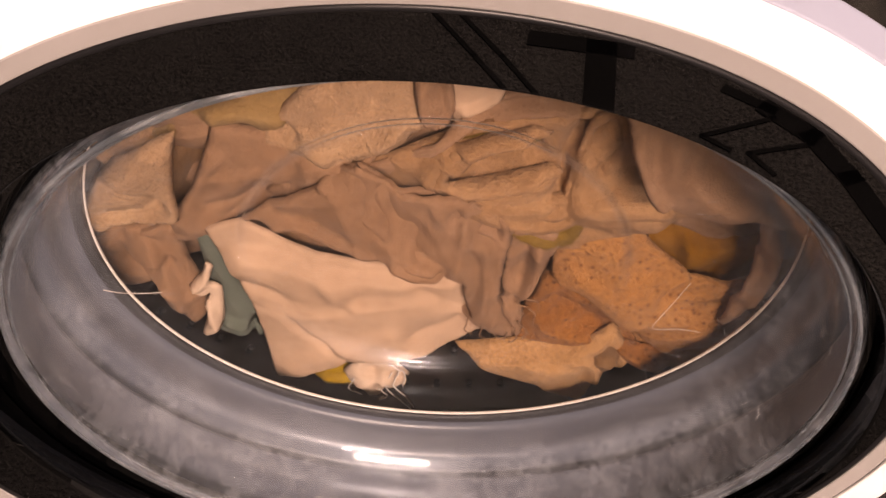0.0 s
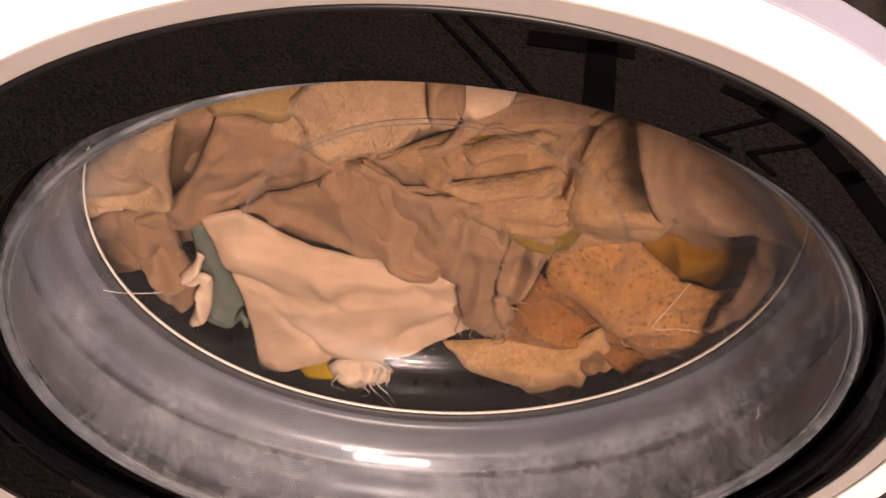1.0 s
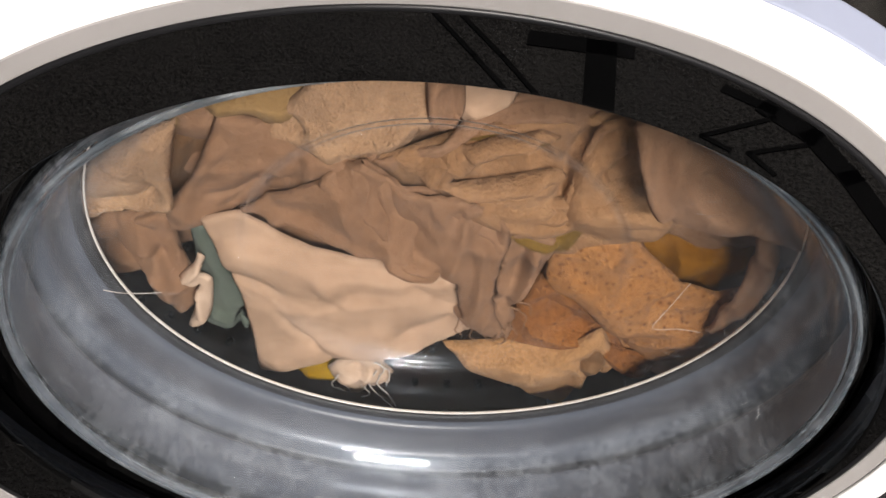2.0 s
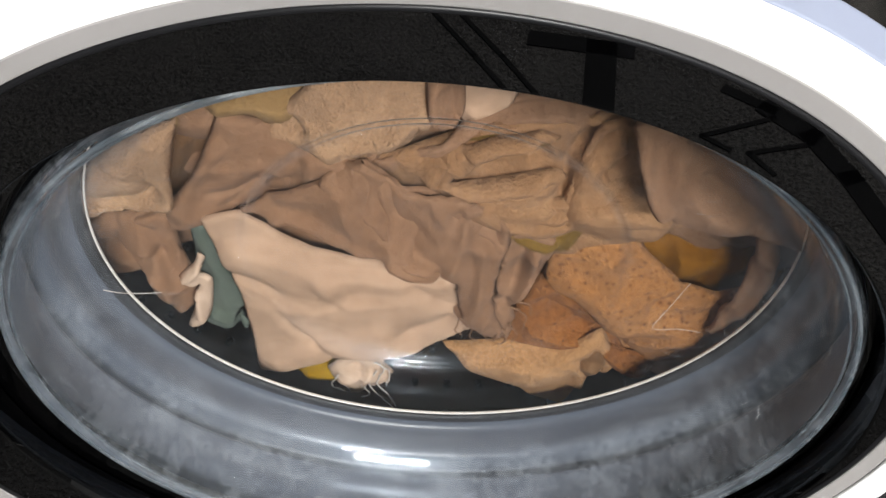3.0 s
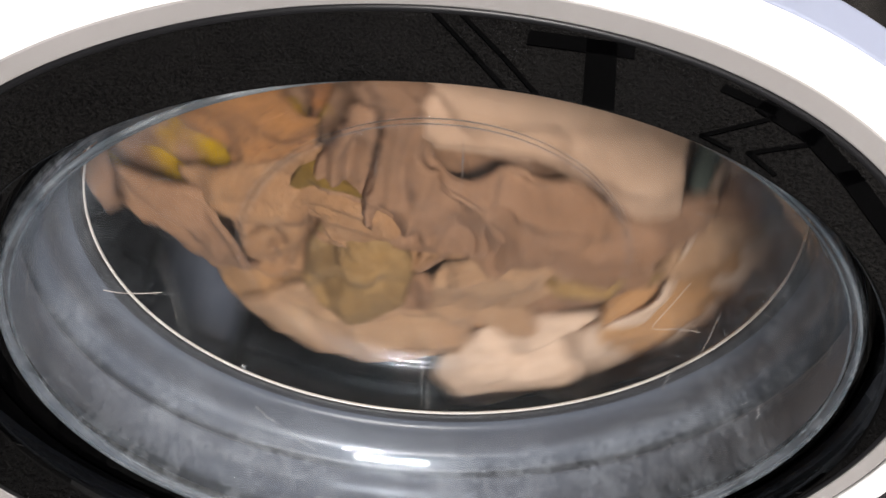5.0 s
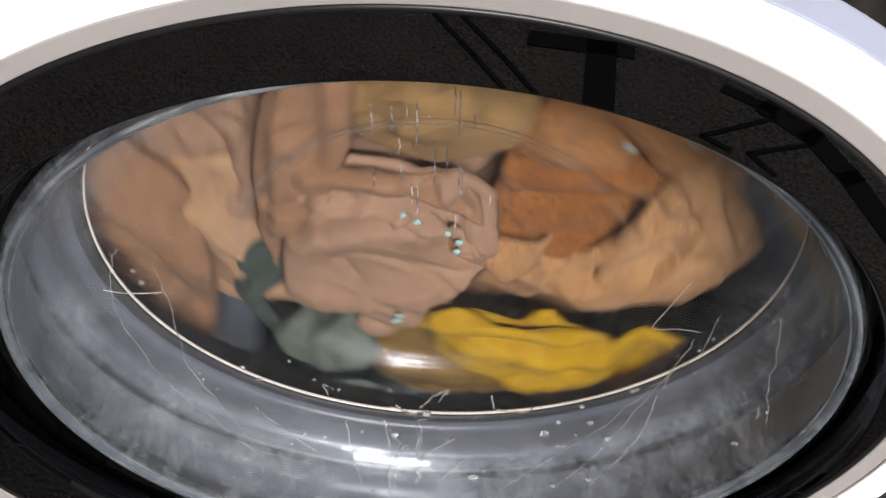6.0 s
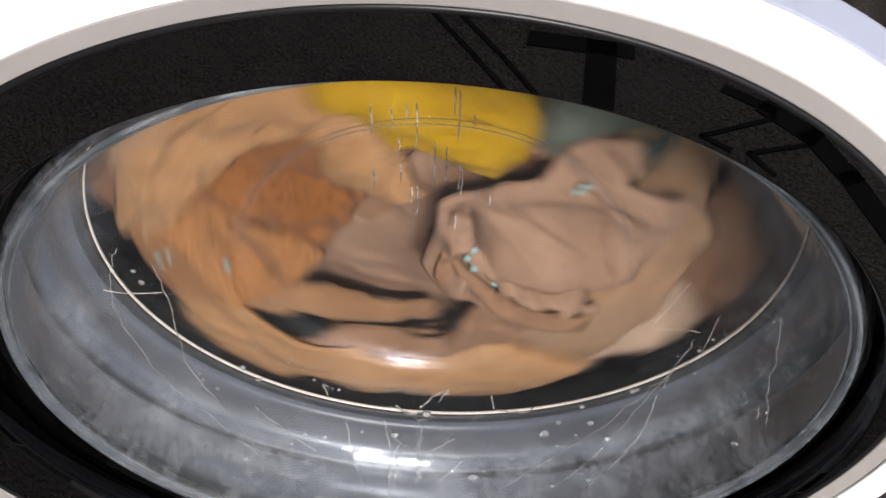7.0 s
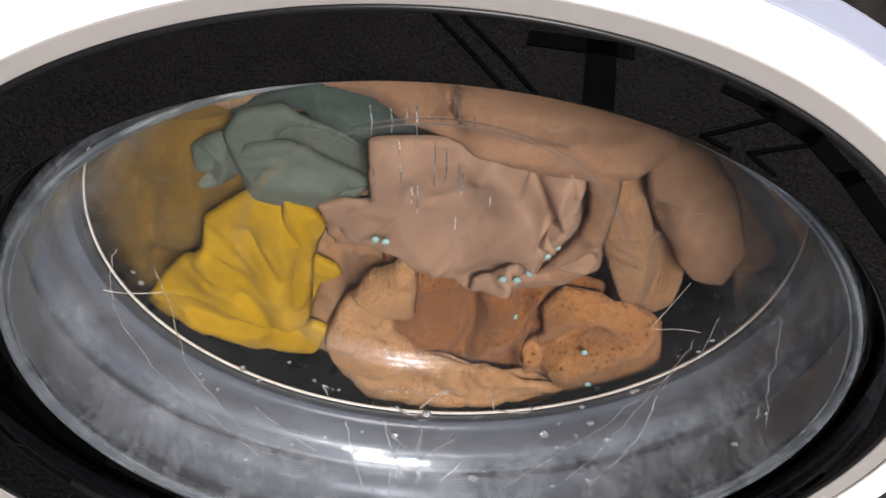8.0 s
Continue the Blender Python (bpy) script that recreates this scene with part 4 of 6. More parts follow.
pink_band = cloth("towel", "folded rose-beige towel along the drum top", "towel", ROSE,
    [-0.085, 0.0136, -0.0531, 0.0206, -0.0083, 0.0208, 0.0285, 0.0149, 0.0649, -0.0065, 0.0626, -0.0186, 0.0491, -0.0238, 0.0149, -0.0236, -0.01, -0.0164, -0.0343, -0.0088, -0.0532, 0.0022],
    0.008, [(-0.0521, 0.0104, 0.0155, 0.0076, 0.009, 0.004), (-0.0243, -0.0079, 0.0534, -0.0137, 0.012, 0.006), (-0.0299, 0.0165, -0.0287, -0.0034, 0.004, -0.005), (0.0066, 0.007, 0.0436, 0.0018, 0.005, 0.003)],
    (0.0336, 0.1065, 0.054), 1.0, 0.0042, 103.9, 0.0)
tan_slim = cloth("towel", "tan towel end hanging down", "towel", TAN,
    [-0.0218, 0.0556, -0.0072, 0.0643, 0.0041, 0.0168, 0.0253, -0.0135, 0.0257, -0.0435, 0.0111, -0.0555, -0.0043, -0.0359, -0.0168, -0.0029, -0.0213, 0.0147],
    0.007, [(-0.014, 0.0457, 0.0035, -0.038, 0.012, 0.005), (0.0074, 0.0078, 0.012, -0.0372, 0.005, -0.003)],
    (0.0974, 0.1155, -0.0347), 0.8, 0.0035, 106.6, 0.0)
tan_lobe = cloth("towel", "rose-tan towel in a rounded fold", "towel", ROSE,
    [-0.0293, 0.0345, -0.0209, 0.0454, -0.0085, 0.043, 0.0118, 0.0197, 0.0275, -0.0228, 0.023, -0.0509, 0.0034, -0.038, -0.0159, -0.0097, -0.0247, 0.0131],
    0.009, [(-0.0208, 0.0344, 0.0162, -0.0405, 0.014, 0.004), (-0.0213, 0.0131, -0.0059, -0.0251, 0.005, -0.003)],
    (0.1158, 0.1065, 0.0013), 0.8, 0.0042, 109.3, 0.0)
haze_right = cloth("towel", "beige towel pressed against the drum lip", "towel", ROSE,
    [-0.0557, 0.0666, -0.024, 0.0523, 0.0167, 0.0129, 0.0261, -0.0087, 0.023, -0.038, 0.0135, -0.0706, -0.0078, -0.0115, -0.0213, 0.0309],
    0.006, [(-0.0179, 0.0406, 0.0167, -0.0089, 0.008, 0.004)],
    (0.1489, 0.12, -0.0272), 1, 0.0035, 112.0, 0.0)
orange_loop = cloth("towel", "peach-orange terry towel in a thick loop", "towel", PEACH,
    [-0.0479, 0.018, -0.04, 0.0426, -0.0245, 0.071, -0.0026, 0.0938, 0.0014, 0.0825, -0.0001, 0.0487, -0.0105, 0.0269, 0.0081, 0.0065, 0.0367, -0.0023, 0.0659, -0.0114, 0.084, -0.0282, 0.0422, -0.0389, 0.0044, -0.0587, -0.0274, -0.0421, -0.0408, -0.0147],
    0.009, [(-0.0272, 0.0551, -0.0046, 0.0848, 0.014, 0.005), (-0.0339, 0.0295, -0.0135, -0.0071, 0.014, 0.005), (-0.0133, 0.0154, 0.031, -0.0266, 0.008, 0.004), (-0.0161, 0.0363, 0.0001, 0.03, 0.005, -0.006), (0.0329, -0.0026, 0.0728, -0.0286, 0.006, 0.004)],
    (-0.0089, 0.1065, -0.1276), 1.1, 0.0042, 114.7, 0.0)
rust_middle = cloth("towel", "rust terry towel with dark specks in deep folds", "towel", RUST,
    [-0.056, 0.06, -0.0145, 0.0539, 0.0366, 0.0485, 0.0567, 0.035, 0.0521, -0.0215, 0.0374, -0.0679, 0.0018, -0.058, -0.033, -0.0485, -0.0566, -0.0139, -0.0532, 0.0252],
    0.006, [(-0.0389, 0.0487, -0.0318, -0.0167, 0.008, 0.005), (-0.0132, 0.0416, -0.0143, -0.0263, 0.006, -0.005), (0.0154, 0.0393, 0.0131, -0.0354, 0.007, -0.005), (0.0069, 0.0386, 0.0059, -0.0244, 0.01, 0.006), (0.0239, 0.0401, 0.0225, -0.0345, 0.006, 0.005)],
    (0.0305, 0.1155, -0.1072), 1.2, 0.0035, 117.4, 0.0)
orange_flap = cloth("towel", "orange terry towel flap with a squared end", "towel", ORANGE,
    [-0.0285, 0.0319, -0.019, 0.049, -0.0015, 0.0457, 0.017, 0.0385, 0.0338, 0.0237, 0.0399, -0.0131, 0.02, -0.0317, -0.0069, -0.0469, -0.0299, -0.0442, -0.0343, -0.0145, -0.0259, 0.0086],
    0.007, [(-0.0285, -0.0195, 0.0259, 0.0185, 0.014, 0.005), (-0.0321, -0.0141, 0.0014, 0.0264, 0.006, -0.003), (-0.0243, -0.0022, -0.0176, -0.0483, 0.005, -0.004), (-0.0148, 0.0398, 0.0293, 0.0162, 0.01, 0.004)],
    (0.0831, 0.1065, -0.1077), 0.9, 0.0035, 120.1, 0.0)
mauve_ruffle = cloth("shirt", "gathered ruffle of a mauve shirt", "shirt", MAUVE,
    [0.0052, 0.0506, 0.0164, 0.0502, 0.0163, 0.0278, 0.0131, 0.0087, 0.006, -0.0104, -0.0038, -0.0283, -0.0162, -0.0411, -0.029, -0.0441, -0.028, -0.034, -0.0122, -0.0238, -0.0042, -0.0088, 0.0057, 0.0139, 0.0068, 0.0342],
    0.002, [(0.0078, 0.0448, 0.0144, 0.0313, 0.003, 0.003), (0.0062, 0.0196, 0.013, 0.0145, 0.003, 0.003), (0.0006, 0.0038, 0.0078, -0.0037, 0.003, 0.003), (-0.0053, -0.013, 0.0009, -0.0231, 0.003, 0.003), (-0.0146, -0.0266, -0.011, -0.0375, 0.003, 0.003)],
    (0.0466, 0.0975, -0.0094), 2.2, 0.0021, 122.8, 0.0014)
mauve_fold = cloth("shirt", "folded side of a mauve shirt", "shirt", ROSE,
    [-0.0058, 0.0458, 0.0094, 0.049, 0.0108, 0.0155, 0.009, -0.0102, 0.0104, -0.0226, -0.0017, -0.0377, -0.0228, -0.0414, -0.0161, -0.0292, -0.0057, -0.0073, -0.0015, 0.0164],
    0.003, [(0.0018, 0.0417, 0.0037, -0.0025, 0.006, 0.003), (0.0055, -0.0146, -0.0154, -0.0358, 0.004, -0.002)],
    (0.0665, 0.0975, -0.0052), 1, 0.0021, 125.5, 0.0)
yellow_flap = cloth("duster", "upright fold of a mustard duster", "duster", MUSTARD,
    [-0.0055, 0.0436, 0.0109, 0.0357, 0.0133, 0.0241, 0.0068, 0.0044, 0.001, -0.0484, -0.0076, -0.0553, -0.0078, -0.0109],
    0.003, [(0.0015, 0.0318, -0.0054, -0.039, 0.006, 0.003)],
    (-0.0633, 0.102, -0.0399), 0.7, 0.0028, 128.2, 0.0)
yellow_curl = cloth("duster", "curled corner of a mustard duster", "duster", MUSTARD,
    [-0.0055, 0.0314, 0.0056, 0.0307, 0.0048, -0.0204, -0.0009, -0.0458, -0.005, -0.0119],
    0.003, [(-0.0007, 0.0277, -0.001, -0.0306, 0.005, 0.003)],
    (-0.0764, 0.102, -0.049), 0.7, 0.0028, 130.9, 0.0)
green_fold = cloth("sock", "lower lobe of a grey-green sock", "sock", GREEN,
    [-0.0265, 0.0071, -0.0185, 0.0161, -0.0012, 0.0188, 0.0164, 0.0086, 0.0342, -0.0036, 0.0191, -0.0124, -0.0018, -0.0179, -0.0181, -0.013, -0.0236, -0.0018],
    0.004, [(-0.0175, 0.0005, 0.0191, -0.0058, 0.009, 0.003)],
    (-0.0626, 0.1065, 0.015), 0.5, 0.0035, 133.6, 0.0)
orange_fold = cloth("towel", "thick lower roll of a peach towel", "towel", PEACH,
    [-0.0468, 0.036, -0.0248, 0.0283, -0.0007, 0.0239, 0.0272, 0.0141, 0.0525, 0.0072, 0.0756, -0.0037, 0.0322, -0.0156, -0.0043, -0.0348, -0.0351, -0.0187, -0.0462, 0.0081],
    0.006, [(-0.0406, 0.0086, 0.0443, -0.0069, 0.01, 0.004), (-0.0189, 0.0165, 0.0003, -0.0176, 0.005, -0.002), (0.012, 0.0109, 0.0226, -0.0153, 0.004, -0.002)],
    (-0.0001, 0.102, -0.1437), 1.2, 0.0035, 136.3, 0.0)
peach_roll = cloth("towel", "peach terry towel bunched at the drum wall", "towel", PEACH,
    [0.0356, 0.0617, 0.0019, 0.0484, -0.0237, 0.0329, -0.037, 0.0038, -0.0503, -0.0317, -0.0197, -0.034, -0.0026, -0.0659, 0.0229, -0.0317, 0.0455, -0.0046, 0.0433, 0.0273],
    0.008, [(-0.0418, -0.0483, -0.006, -0.0001, 0.006, -0.004), (-0.0019, 0.0004, 0.0025, 0.044, 0.0086, -0.004), (0.0105, 0.0042, 0.0532, 0.0225, 0.0111, 0.006), (-0.0186, -0.009, 0.0101, 0.0289, 0.007, -0.004), (-0.0151, 0.0028, 0.0424, 0.0269, 0.0096, 0.005)],
    (-0.1395, 0.12, 0.0662), 1.0, 0.0045, 139.0, 0.0)
cream_roll = cloth("pillowcase", "cream cotton pillowcase, bunched up", "pillowcase", CREAM,
    [0.0538, 0.0311, 0.0319, 0.0507, -0.0036, 0.0349, -0.0498, 0.0361, -0.0452, -0.0017, -0.0504, -0.0291, -0.0344, -0.0547, 0.0043, -0.0411, 0.0345, -0.025, 0.0527, 0.002],
    0.008, [(-0.0258, 0.0058, 0.0407, 0.0067, 0.0063, 0.006), (0.0113, -0.0071, 0.0376, 0.0346, 0.0085, 0.006), (-0.0363, -0.0301, 0.0293, -0.0249, 0.009, -0.004), (-0.0497, -0.0395, 0.0119, -0.0195, 0.0064, 0.006), (-0.0236, -0.0033, 0.0279, 0.0448, 0.0119, 0.005)],
    (-0.0704, 0.12, 0.1244), 1.0, 0.0045, 141.7, 0.0)
beige_roll = cloth("towel", "beige terry towel, bunched up", "towel", FLEECE,
    [0.0938, 0, 0.0644, 0.0312, 0.0235, 0.0482, -0.0171, 0.0351, -0.0583, 0.0282, -0.0713, 0, -0.06, -0.029, -0.0211, -0.0434, 0.023, -0.0473, 0.0566, -0.0274],
    0.008, [(-0.0249, -0.0229, 0.0518, -0.0037, 0.0052, 0.006), (-0.0616, 0.0074, 0.0183, -0.0176, 0.0081, -0.004), (-0.033, 0.0017, 0.0249, 0.0292, 0.0113, 0.006), (-0.0863, -0.0107, 0, -0.0322, 0.0078, 0.005), (-0.071, 0.0064, -0.0024, 0.012, 0.0066, 0.005)],
    (0, 0.1245, 0.112), 1.0, 0.0045, 144.4, 0.0)
rose_roll = cloth("shirt", "rose jersey shirt, bunched up", "shirt", ROSE,
    [0.054, 0.0453, 0.0242, 0.0654, -0.0147, 0.0464, -0.0551, 0.0287, -0.0604, -0.011, -0.0417, -0.035, -0.0206, -0.0556, 0.0185, -0.0585, 0.0525, -0.0274, 0.0539, 0.0098],
    0.008, [(-0.0713, -0.035, 0.0177, -0.0295, 0.0081, 0.006), (-0.0759, -0.0221, -0.0211, 0.0174, 0.0055, 0.005), (-0.0612, -0.0253, -0.0013, 0.0131, 0.0116, 0.005), (-0.0232, -0.0455, 0.0318, -0.0273, 0.0063, 0.006), (-0.0447, -0.0175, 0.0193, 0.022, 0.0104, 0.006)],
    (-0.0766, 0.129, 0.0563), 1.0, 0.0045, 147.1, 0.0)
pillow_end = cloth("pillowcase", "rose-beige cotton pillowcase, bunched up", "pillowcase", ROSE,
    [0.0858, 0.0279, 0.0551, 0.0427, 0.0169, 0.0618, -0.036, 0.0288, -0.0742, 0.0023, -0.0987, -0.0321, -0.0504, -0.039, -0.0116, -0.0423, 0.0383, -0.0307, 0.0697, -0.0021],
    0.009, [(-0.0248, -0.0457, 0.024, 0.0092, 0.0079, 0.006), (-0.0099, -0.0014, 0.0825, 0.0275, 0.0051, 0.006), (-0.0546, -0.0099, 0.0122, -0.0222, 0.0117, 0.006), (-0.0702, -0.0279, 0.0245, -0.0373, 0.0105, -0.004), (-0.0341, -0.0321, 0.0505, 0.0234, 0.0115, 0.006)],
    (-0.0488, 0.1245, 0.1423), 1.0, 0.0045, 149.8, 0.0)
beige_end = cloth("towel", "beige towel in soft folds", "towel", FLEECE,
    [0.0586, 0.0492, 0.0317, 0.0731, -0.0151, 0.0577, -0.0459, 0.0211, -0.0459, -0.011, -0.0691, -0.058, -0.0333, -0.0768, 0.0116, -0.0441, 0.0646, -0.0297, 0.0661, 0.0158],
    0.008, [(-0.0342, -0.0355, 0.0301, 0.0457, 0.0107, 0.006), (-0.0351, -0.0001, 0.0358, 0.0526, 0.006, 0.006), (-0.0098, -0.0174, 0.0318, 0.0259, 0.0066, 0.006), (-0.0362, -0.04, -0.0238, 0.0271, 0.0097, 0.005), (-0.0326, 0.0194, 0.0275, 0.0516, 0.0078, -0.004)],
    (-0.0677, 0.1335, 0.0787), 1.0, 0.0045, 152.5, 0.0)
rose_end = cloth("shirt", "mauve shirt sleeve in soft folds", "shirt", MAUVE,
    [0.0974, -0.0172, 0.0648, 0.0193, 0.0336, 0.0474, -0.0161, 0.059, -0.0517, 0.0383, -0.0788, 0.0139, -0.0693, -0.0206, -0.0252, -0.0356, 0.0174, -0.0638, 0.063, -0.0467],
    0.008, [(-0.0607, -0.0036, 0.0282, -0.0488, 0.0065, 0.005), (0.0043, -0.0286, 0.0715, -0.0166, 0.011, 0.005), (-0.0221, 0.0515, 0.0406, 0.0001, 0.0103, -0.004), (-0.0755, -0.0124, 0.0083, -0.0293, 0.0117, 0.006), (-0.0506, -0.0142, 0.0071, 0.0147, 0.006, -0.004)],
    (0.0191, 0.138, 0.1003), 1.0, 0.0045, 155.2, 0.0)
cream_end = cloth("pillowcase", "corner of a cream pillowcase", "pillowcase", CREAM,
    [0.0421, -0.0243, 0.051, -0.0013, 0.0218, 0.0162, 0.0034, 0.0299, -0.0156, 0.0256, -0.0556, 0.0321, -0.0549, 0.0014, -0.0392, -0.0291, -0.0047, -0.0412, 0.0262, -0.0429],
    0.007, [(-0.0167, 0.0163, 0.0254, -0.0287, 0.0073, 0.006), (-0.0364, 0.0047, 0.0042, -0.0069, 0.0063, -0.004), (-0.012, 0.0286, 0.0344, 0.003, 0.0059, -0.004), (-0.0399, 0.0045, 0.02, -0.0049, 0.0072, -0.004), (-0.0257, 0.0388, -0.0056, -0.0042, 0.0095, 0.006)],
    (0.0742, 0.129, 0.1315), 1.0, 0.0045, 157.9, 0.0)
lilac_end = cloth("shirt", "mauve shirt body deep in the load", "shirt", MAUVE,
    [0.09, 0, 0.0699, 0.0451, 0.0235, 0.0642, -0.0278, 0.0759, -0.069, 0.0445, -0.0839, 0, -0.0573, -0.037, -0.0259, -0.0709, 0.0269, -0.0735, 0.0662, -0.0428],
    0.008, [(-0.0623, 0.0172, -0.0097, 0.0555, 0.0099, 0.006), (-0.0769, -0.0623, -0.0018, -0.0076, 0.0116, 0.005), (-0.0318, -0.0017, 0.0458, 0.0285, 0.0108, 0.006), (-0.0826, -0.041, -0.0083, -0.042, 0.0115, -0.004), (-0.0825, -0.0525, 0.0146, 0.0032, 0.0103, 0.005)],
    (0.0564, 0.1425, 0.0125), 1.0, 0.0045, 160.6, 0.0)
tan_inner = cloth("towel", "brown-tan towel between the folds", "towel", TAN,
    [-0.0176, 0.0536, 0.0095, 0.0444, 0.033, 0.037, 0.0377, 0.0128, 0.0104, -0.033, -0.0074, -0.0647, -0.0254, -0.0541, -0.026, 0.0021],
    0.005, [(-0.0023, 0.0366, -0.0146, -0.028, 0.008, 0.005), (0.0142, 0.029, 0.0012, -0.016, 0.006, -0.003)],
    (-0.0455, 0.12, -0.086), 1.2, 0.0028, 163.3, 0.0)
backing_end = cloth("towel", "large rose-beige bath towel in the middle of the load", "towel", ROSE,
    [0.1594, 0, 0.0994, 0.0632, 0.0369, 0.0993, -0.0249, 0.067, -0.1034, 0.0658, -0.1223, 0, -0.0958, -0.0609, -0.0413, -0.1112, 0.0419, -0.1128, 0.0881, -0.056],
    0.01, [(-0.1229, -0.0386, -0.0245, -0.0644, 0.0103, -0.004), (-0.0851, -0.0104, 0.0577, -0.073, 0.0061, 0.006), (-0.0449, -0.058, 0.0755, -0.0614, 0.0109, 0.005), (-0.0016, -0.0585, 0.1237, -0.0574, 0.0098, -0.004), (-0.0882, 0.0735, 0.0083, 0.0062, 0.0055, 0.005)],
    (0.005, 0.147, -0.008), 1.4, 0.0045, 166.0, 0.0)
khaki_roll = cloth("towel", "khaki velour towel bunched in soft folds", "towel", KHAKI,
    [0.0124, 0.0378, 0.0253, 0.0178, 0.0242, -0.005, 0.0163, -0.027, 0.0041, -0.0387, -0.016, -0.03, -0.0284, -0.0091, -0.0262, 0.0177, -0.0119, 0.0363],
    0.009, [(0.0066, -0.01, 0.001, -0.0211, 0.0071, 0.005), (0.0123, 0.0211, -0.0167, -0.0003, 0.0129, 0.005), (0.0091, -0.0137, -0.0096, -0.0095, 0.0067, 0.006), (0.0156, 0.027, 0.0007, -0.0155, 0.0082, -0.004), (0.0214, 0.0089, -0.0156, -0.0154, 0.0072, 0.005), (0.0017, -0.0364, 0.0244, 0.0101, 0.0126, -0.004)],
    (0.0347, 0.1, 0.0343), 1.2, 0.0045, 170.0, 0.0)
cream_fill = cloth("pillowcase", "cream cotton pillowcase lying low in the load", "pillowcase", CREAM,
    [0.0737, 0.0943, 0.0567, 0.072, 0.0455, 0.0294, 0.0102, -0.0174, 0.0109, -0.0701, 0.0064, -0.1191, -0.034, -0.0947, -0.0701, -0.0408, -0.0733, 0.0042, -0.0398, 0.0517, 0.0136, 0.0905],
    0.009, [(0.0379, 0.0485, 0.0075, -0.048, 0.0119, 0.006), (-0.018, -0.0501, 0.0059, 0.0396, 0.0071, -0.004), (0.0027, -0.0171, 0.0335, 0.0429, 0.013, 0.005), (0.0048, -0.0891, 0.014, 0.009, 0.0089, 0.006), (0.0048, 0.0319, -0.0277, -0.0161, 0.0112, -0.004), (0.0042, 0.028, -0.0277, 0.0016, 0.0119, 0.006)],
    (-0.128, 0.122, 0.0606), 1.3, 0.0045, 172.7, 0.0)
cream_late = cloth("pillowcase", "cream cotton pillowcase, wet and crumpled", "pillowcase", CREAM,
    [0.0959, -0.0327, 0.0668, -0.0311, 0.0347, -0.0132, -0.001, -0.019, -0.0363, -0.0274, -0.0748, -0.0373, -0.0863, 0.0072, -0.0615, 0.0396, -0.0219, 0.0569, 0.0175, 0.0421, 0.0669, 0.0148],
    0.009, [(-0.0195, -0.0148, 0.0058, 0.0139, 0.0083, 0.006), (-0.0078, -0.0059, -0.0244, 0.0157, 0.0066, -0.004), (0.014, 0.0031, -0.0268, -0.0134, 0.0128, 0.005), (0.0063, 0.0152, 0.0204, -0.0095, 0.0091, 0.006), (-0.0192, -0.0145, -0.0248, 0.0021, 0.01, -0.004), (0.0281, -0.0096, -0.0388, 0.025, 0.0085, -0.004)],
    (-0.0124, 0.1, 0.115), 1.4, 0.0045, 175.39999999999998, 0.0)
khaki_late = cloth("towel", "wet khaki velour towel in soft folds", "towel", KHAKI,
    [0.045, 0.011, 0.034, -0.0183, 0.0146, -0.0361, -0.0094, -0.0439, -0.0316, -0.0364, -0.0457, -0.0038, -0.0345, 0.0277, -0.0033, 0.0543, 0.0309, 0.0456],
    0.009, [(0.0252, -0.0135, -0.0014, 0.0235, 0.0075, 0.005), (0.0272, 0.0067, 0.0163, 0.0241, 0.0128, 0.005), (0.0161, 0.0237, -0.0012, 0.0205, 0.0062, -0.004), (-0.016, 0.0128, -0.0031, -0.0146, 0.0089, 0.005), (-0.0042, -0.0195, -0.0192, 0.0154, 0.009, 0.006), (-0.0007, 0.0118, -0.0032, -0.0149, 0.0077, 0.006)],
    (0.0786, 0.108, -0.0017), 1.2, 0.0045, 178.09999999999997, 0.0)
beige_late = cloth("towel", "wet beige terry towel in loose folds", "towel", FLEECE,
    [0.093, -0.0071, 0.0572, -0.0196, 0.0236, -0.0404, -0.0119, -0.0528, -0.0549, -0.0342, -0.0981, 0.0128, -0.0603, 0.0443, -0.003, 0.0507, 0.0544, 0.0463],
    0.009, [(-0.0081, -0.0358, -0.0168, 0.0123, 0.0064, -0.004), (0.0417, -0.0143, -0.0337, 0.0248, 0.0121, 0.005), (-0.0008, 0.0127, -0.0191, 0.014, 0.0121, 0.006), (-0.0551, 0.0072, -0.0351, -0.0219, 0.0105, 0.005), (0.0305, 0.0259, -0.0069, -0.0305, 0.0079, 0.005), (-0.002, 0.0341, 0.0203, -0.0069, 0.0104, 0.006)],
    (0.0319, 0.116, 0.0779), 1.4, 0.0045, 180.79999999999995, 0.0)
tan_late = cloth("towel", "wet tan terry towel slumped low in the load", "towel", PEACH,
    [-0.044, -0.1117, -0.0128, -0.0707, -0.0063, -0.0261, -0.0253, 0.0245, -0.0369, 0.0722, -0.036, 0.1209, 0.0107, 0.0952, 0.0344, 0.0484, 0.0373, -0.0125, 0.0593, -0.0497, 0.0196, -0.0904],
    0.009, [(-0.0306, -0.0776, 0.0029, 0.0257, 0.0128, 0.005), (-0.0032, -0.0134, 0.021, 0.0296, 0.0125, 0.006), (-0.0311, -0.079, -0.0052, 0.0051, 0.0121, 0.005), (0.0073, 0.065, 0.0099, -0.0455, 0.0122, 0.006), (-0.0024, -0.01, 0.0409, -0.0343, 0.0114, 0.005), (0.008, -0.0027, 0.0075, 0.0106, 0.0102, 0.005)],
    (0.1206, 0.11, -0.004), 1.3, 0.0045, 183.49999999999994, 0.0)
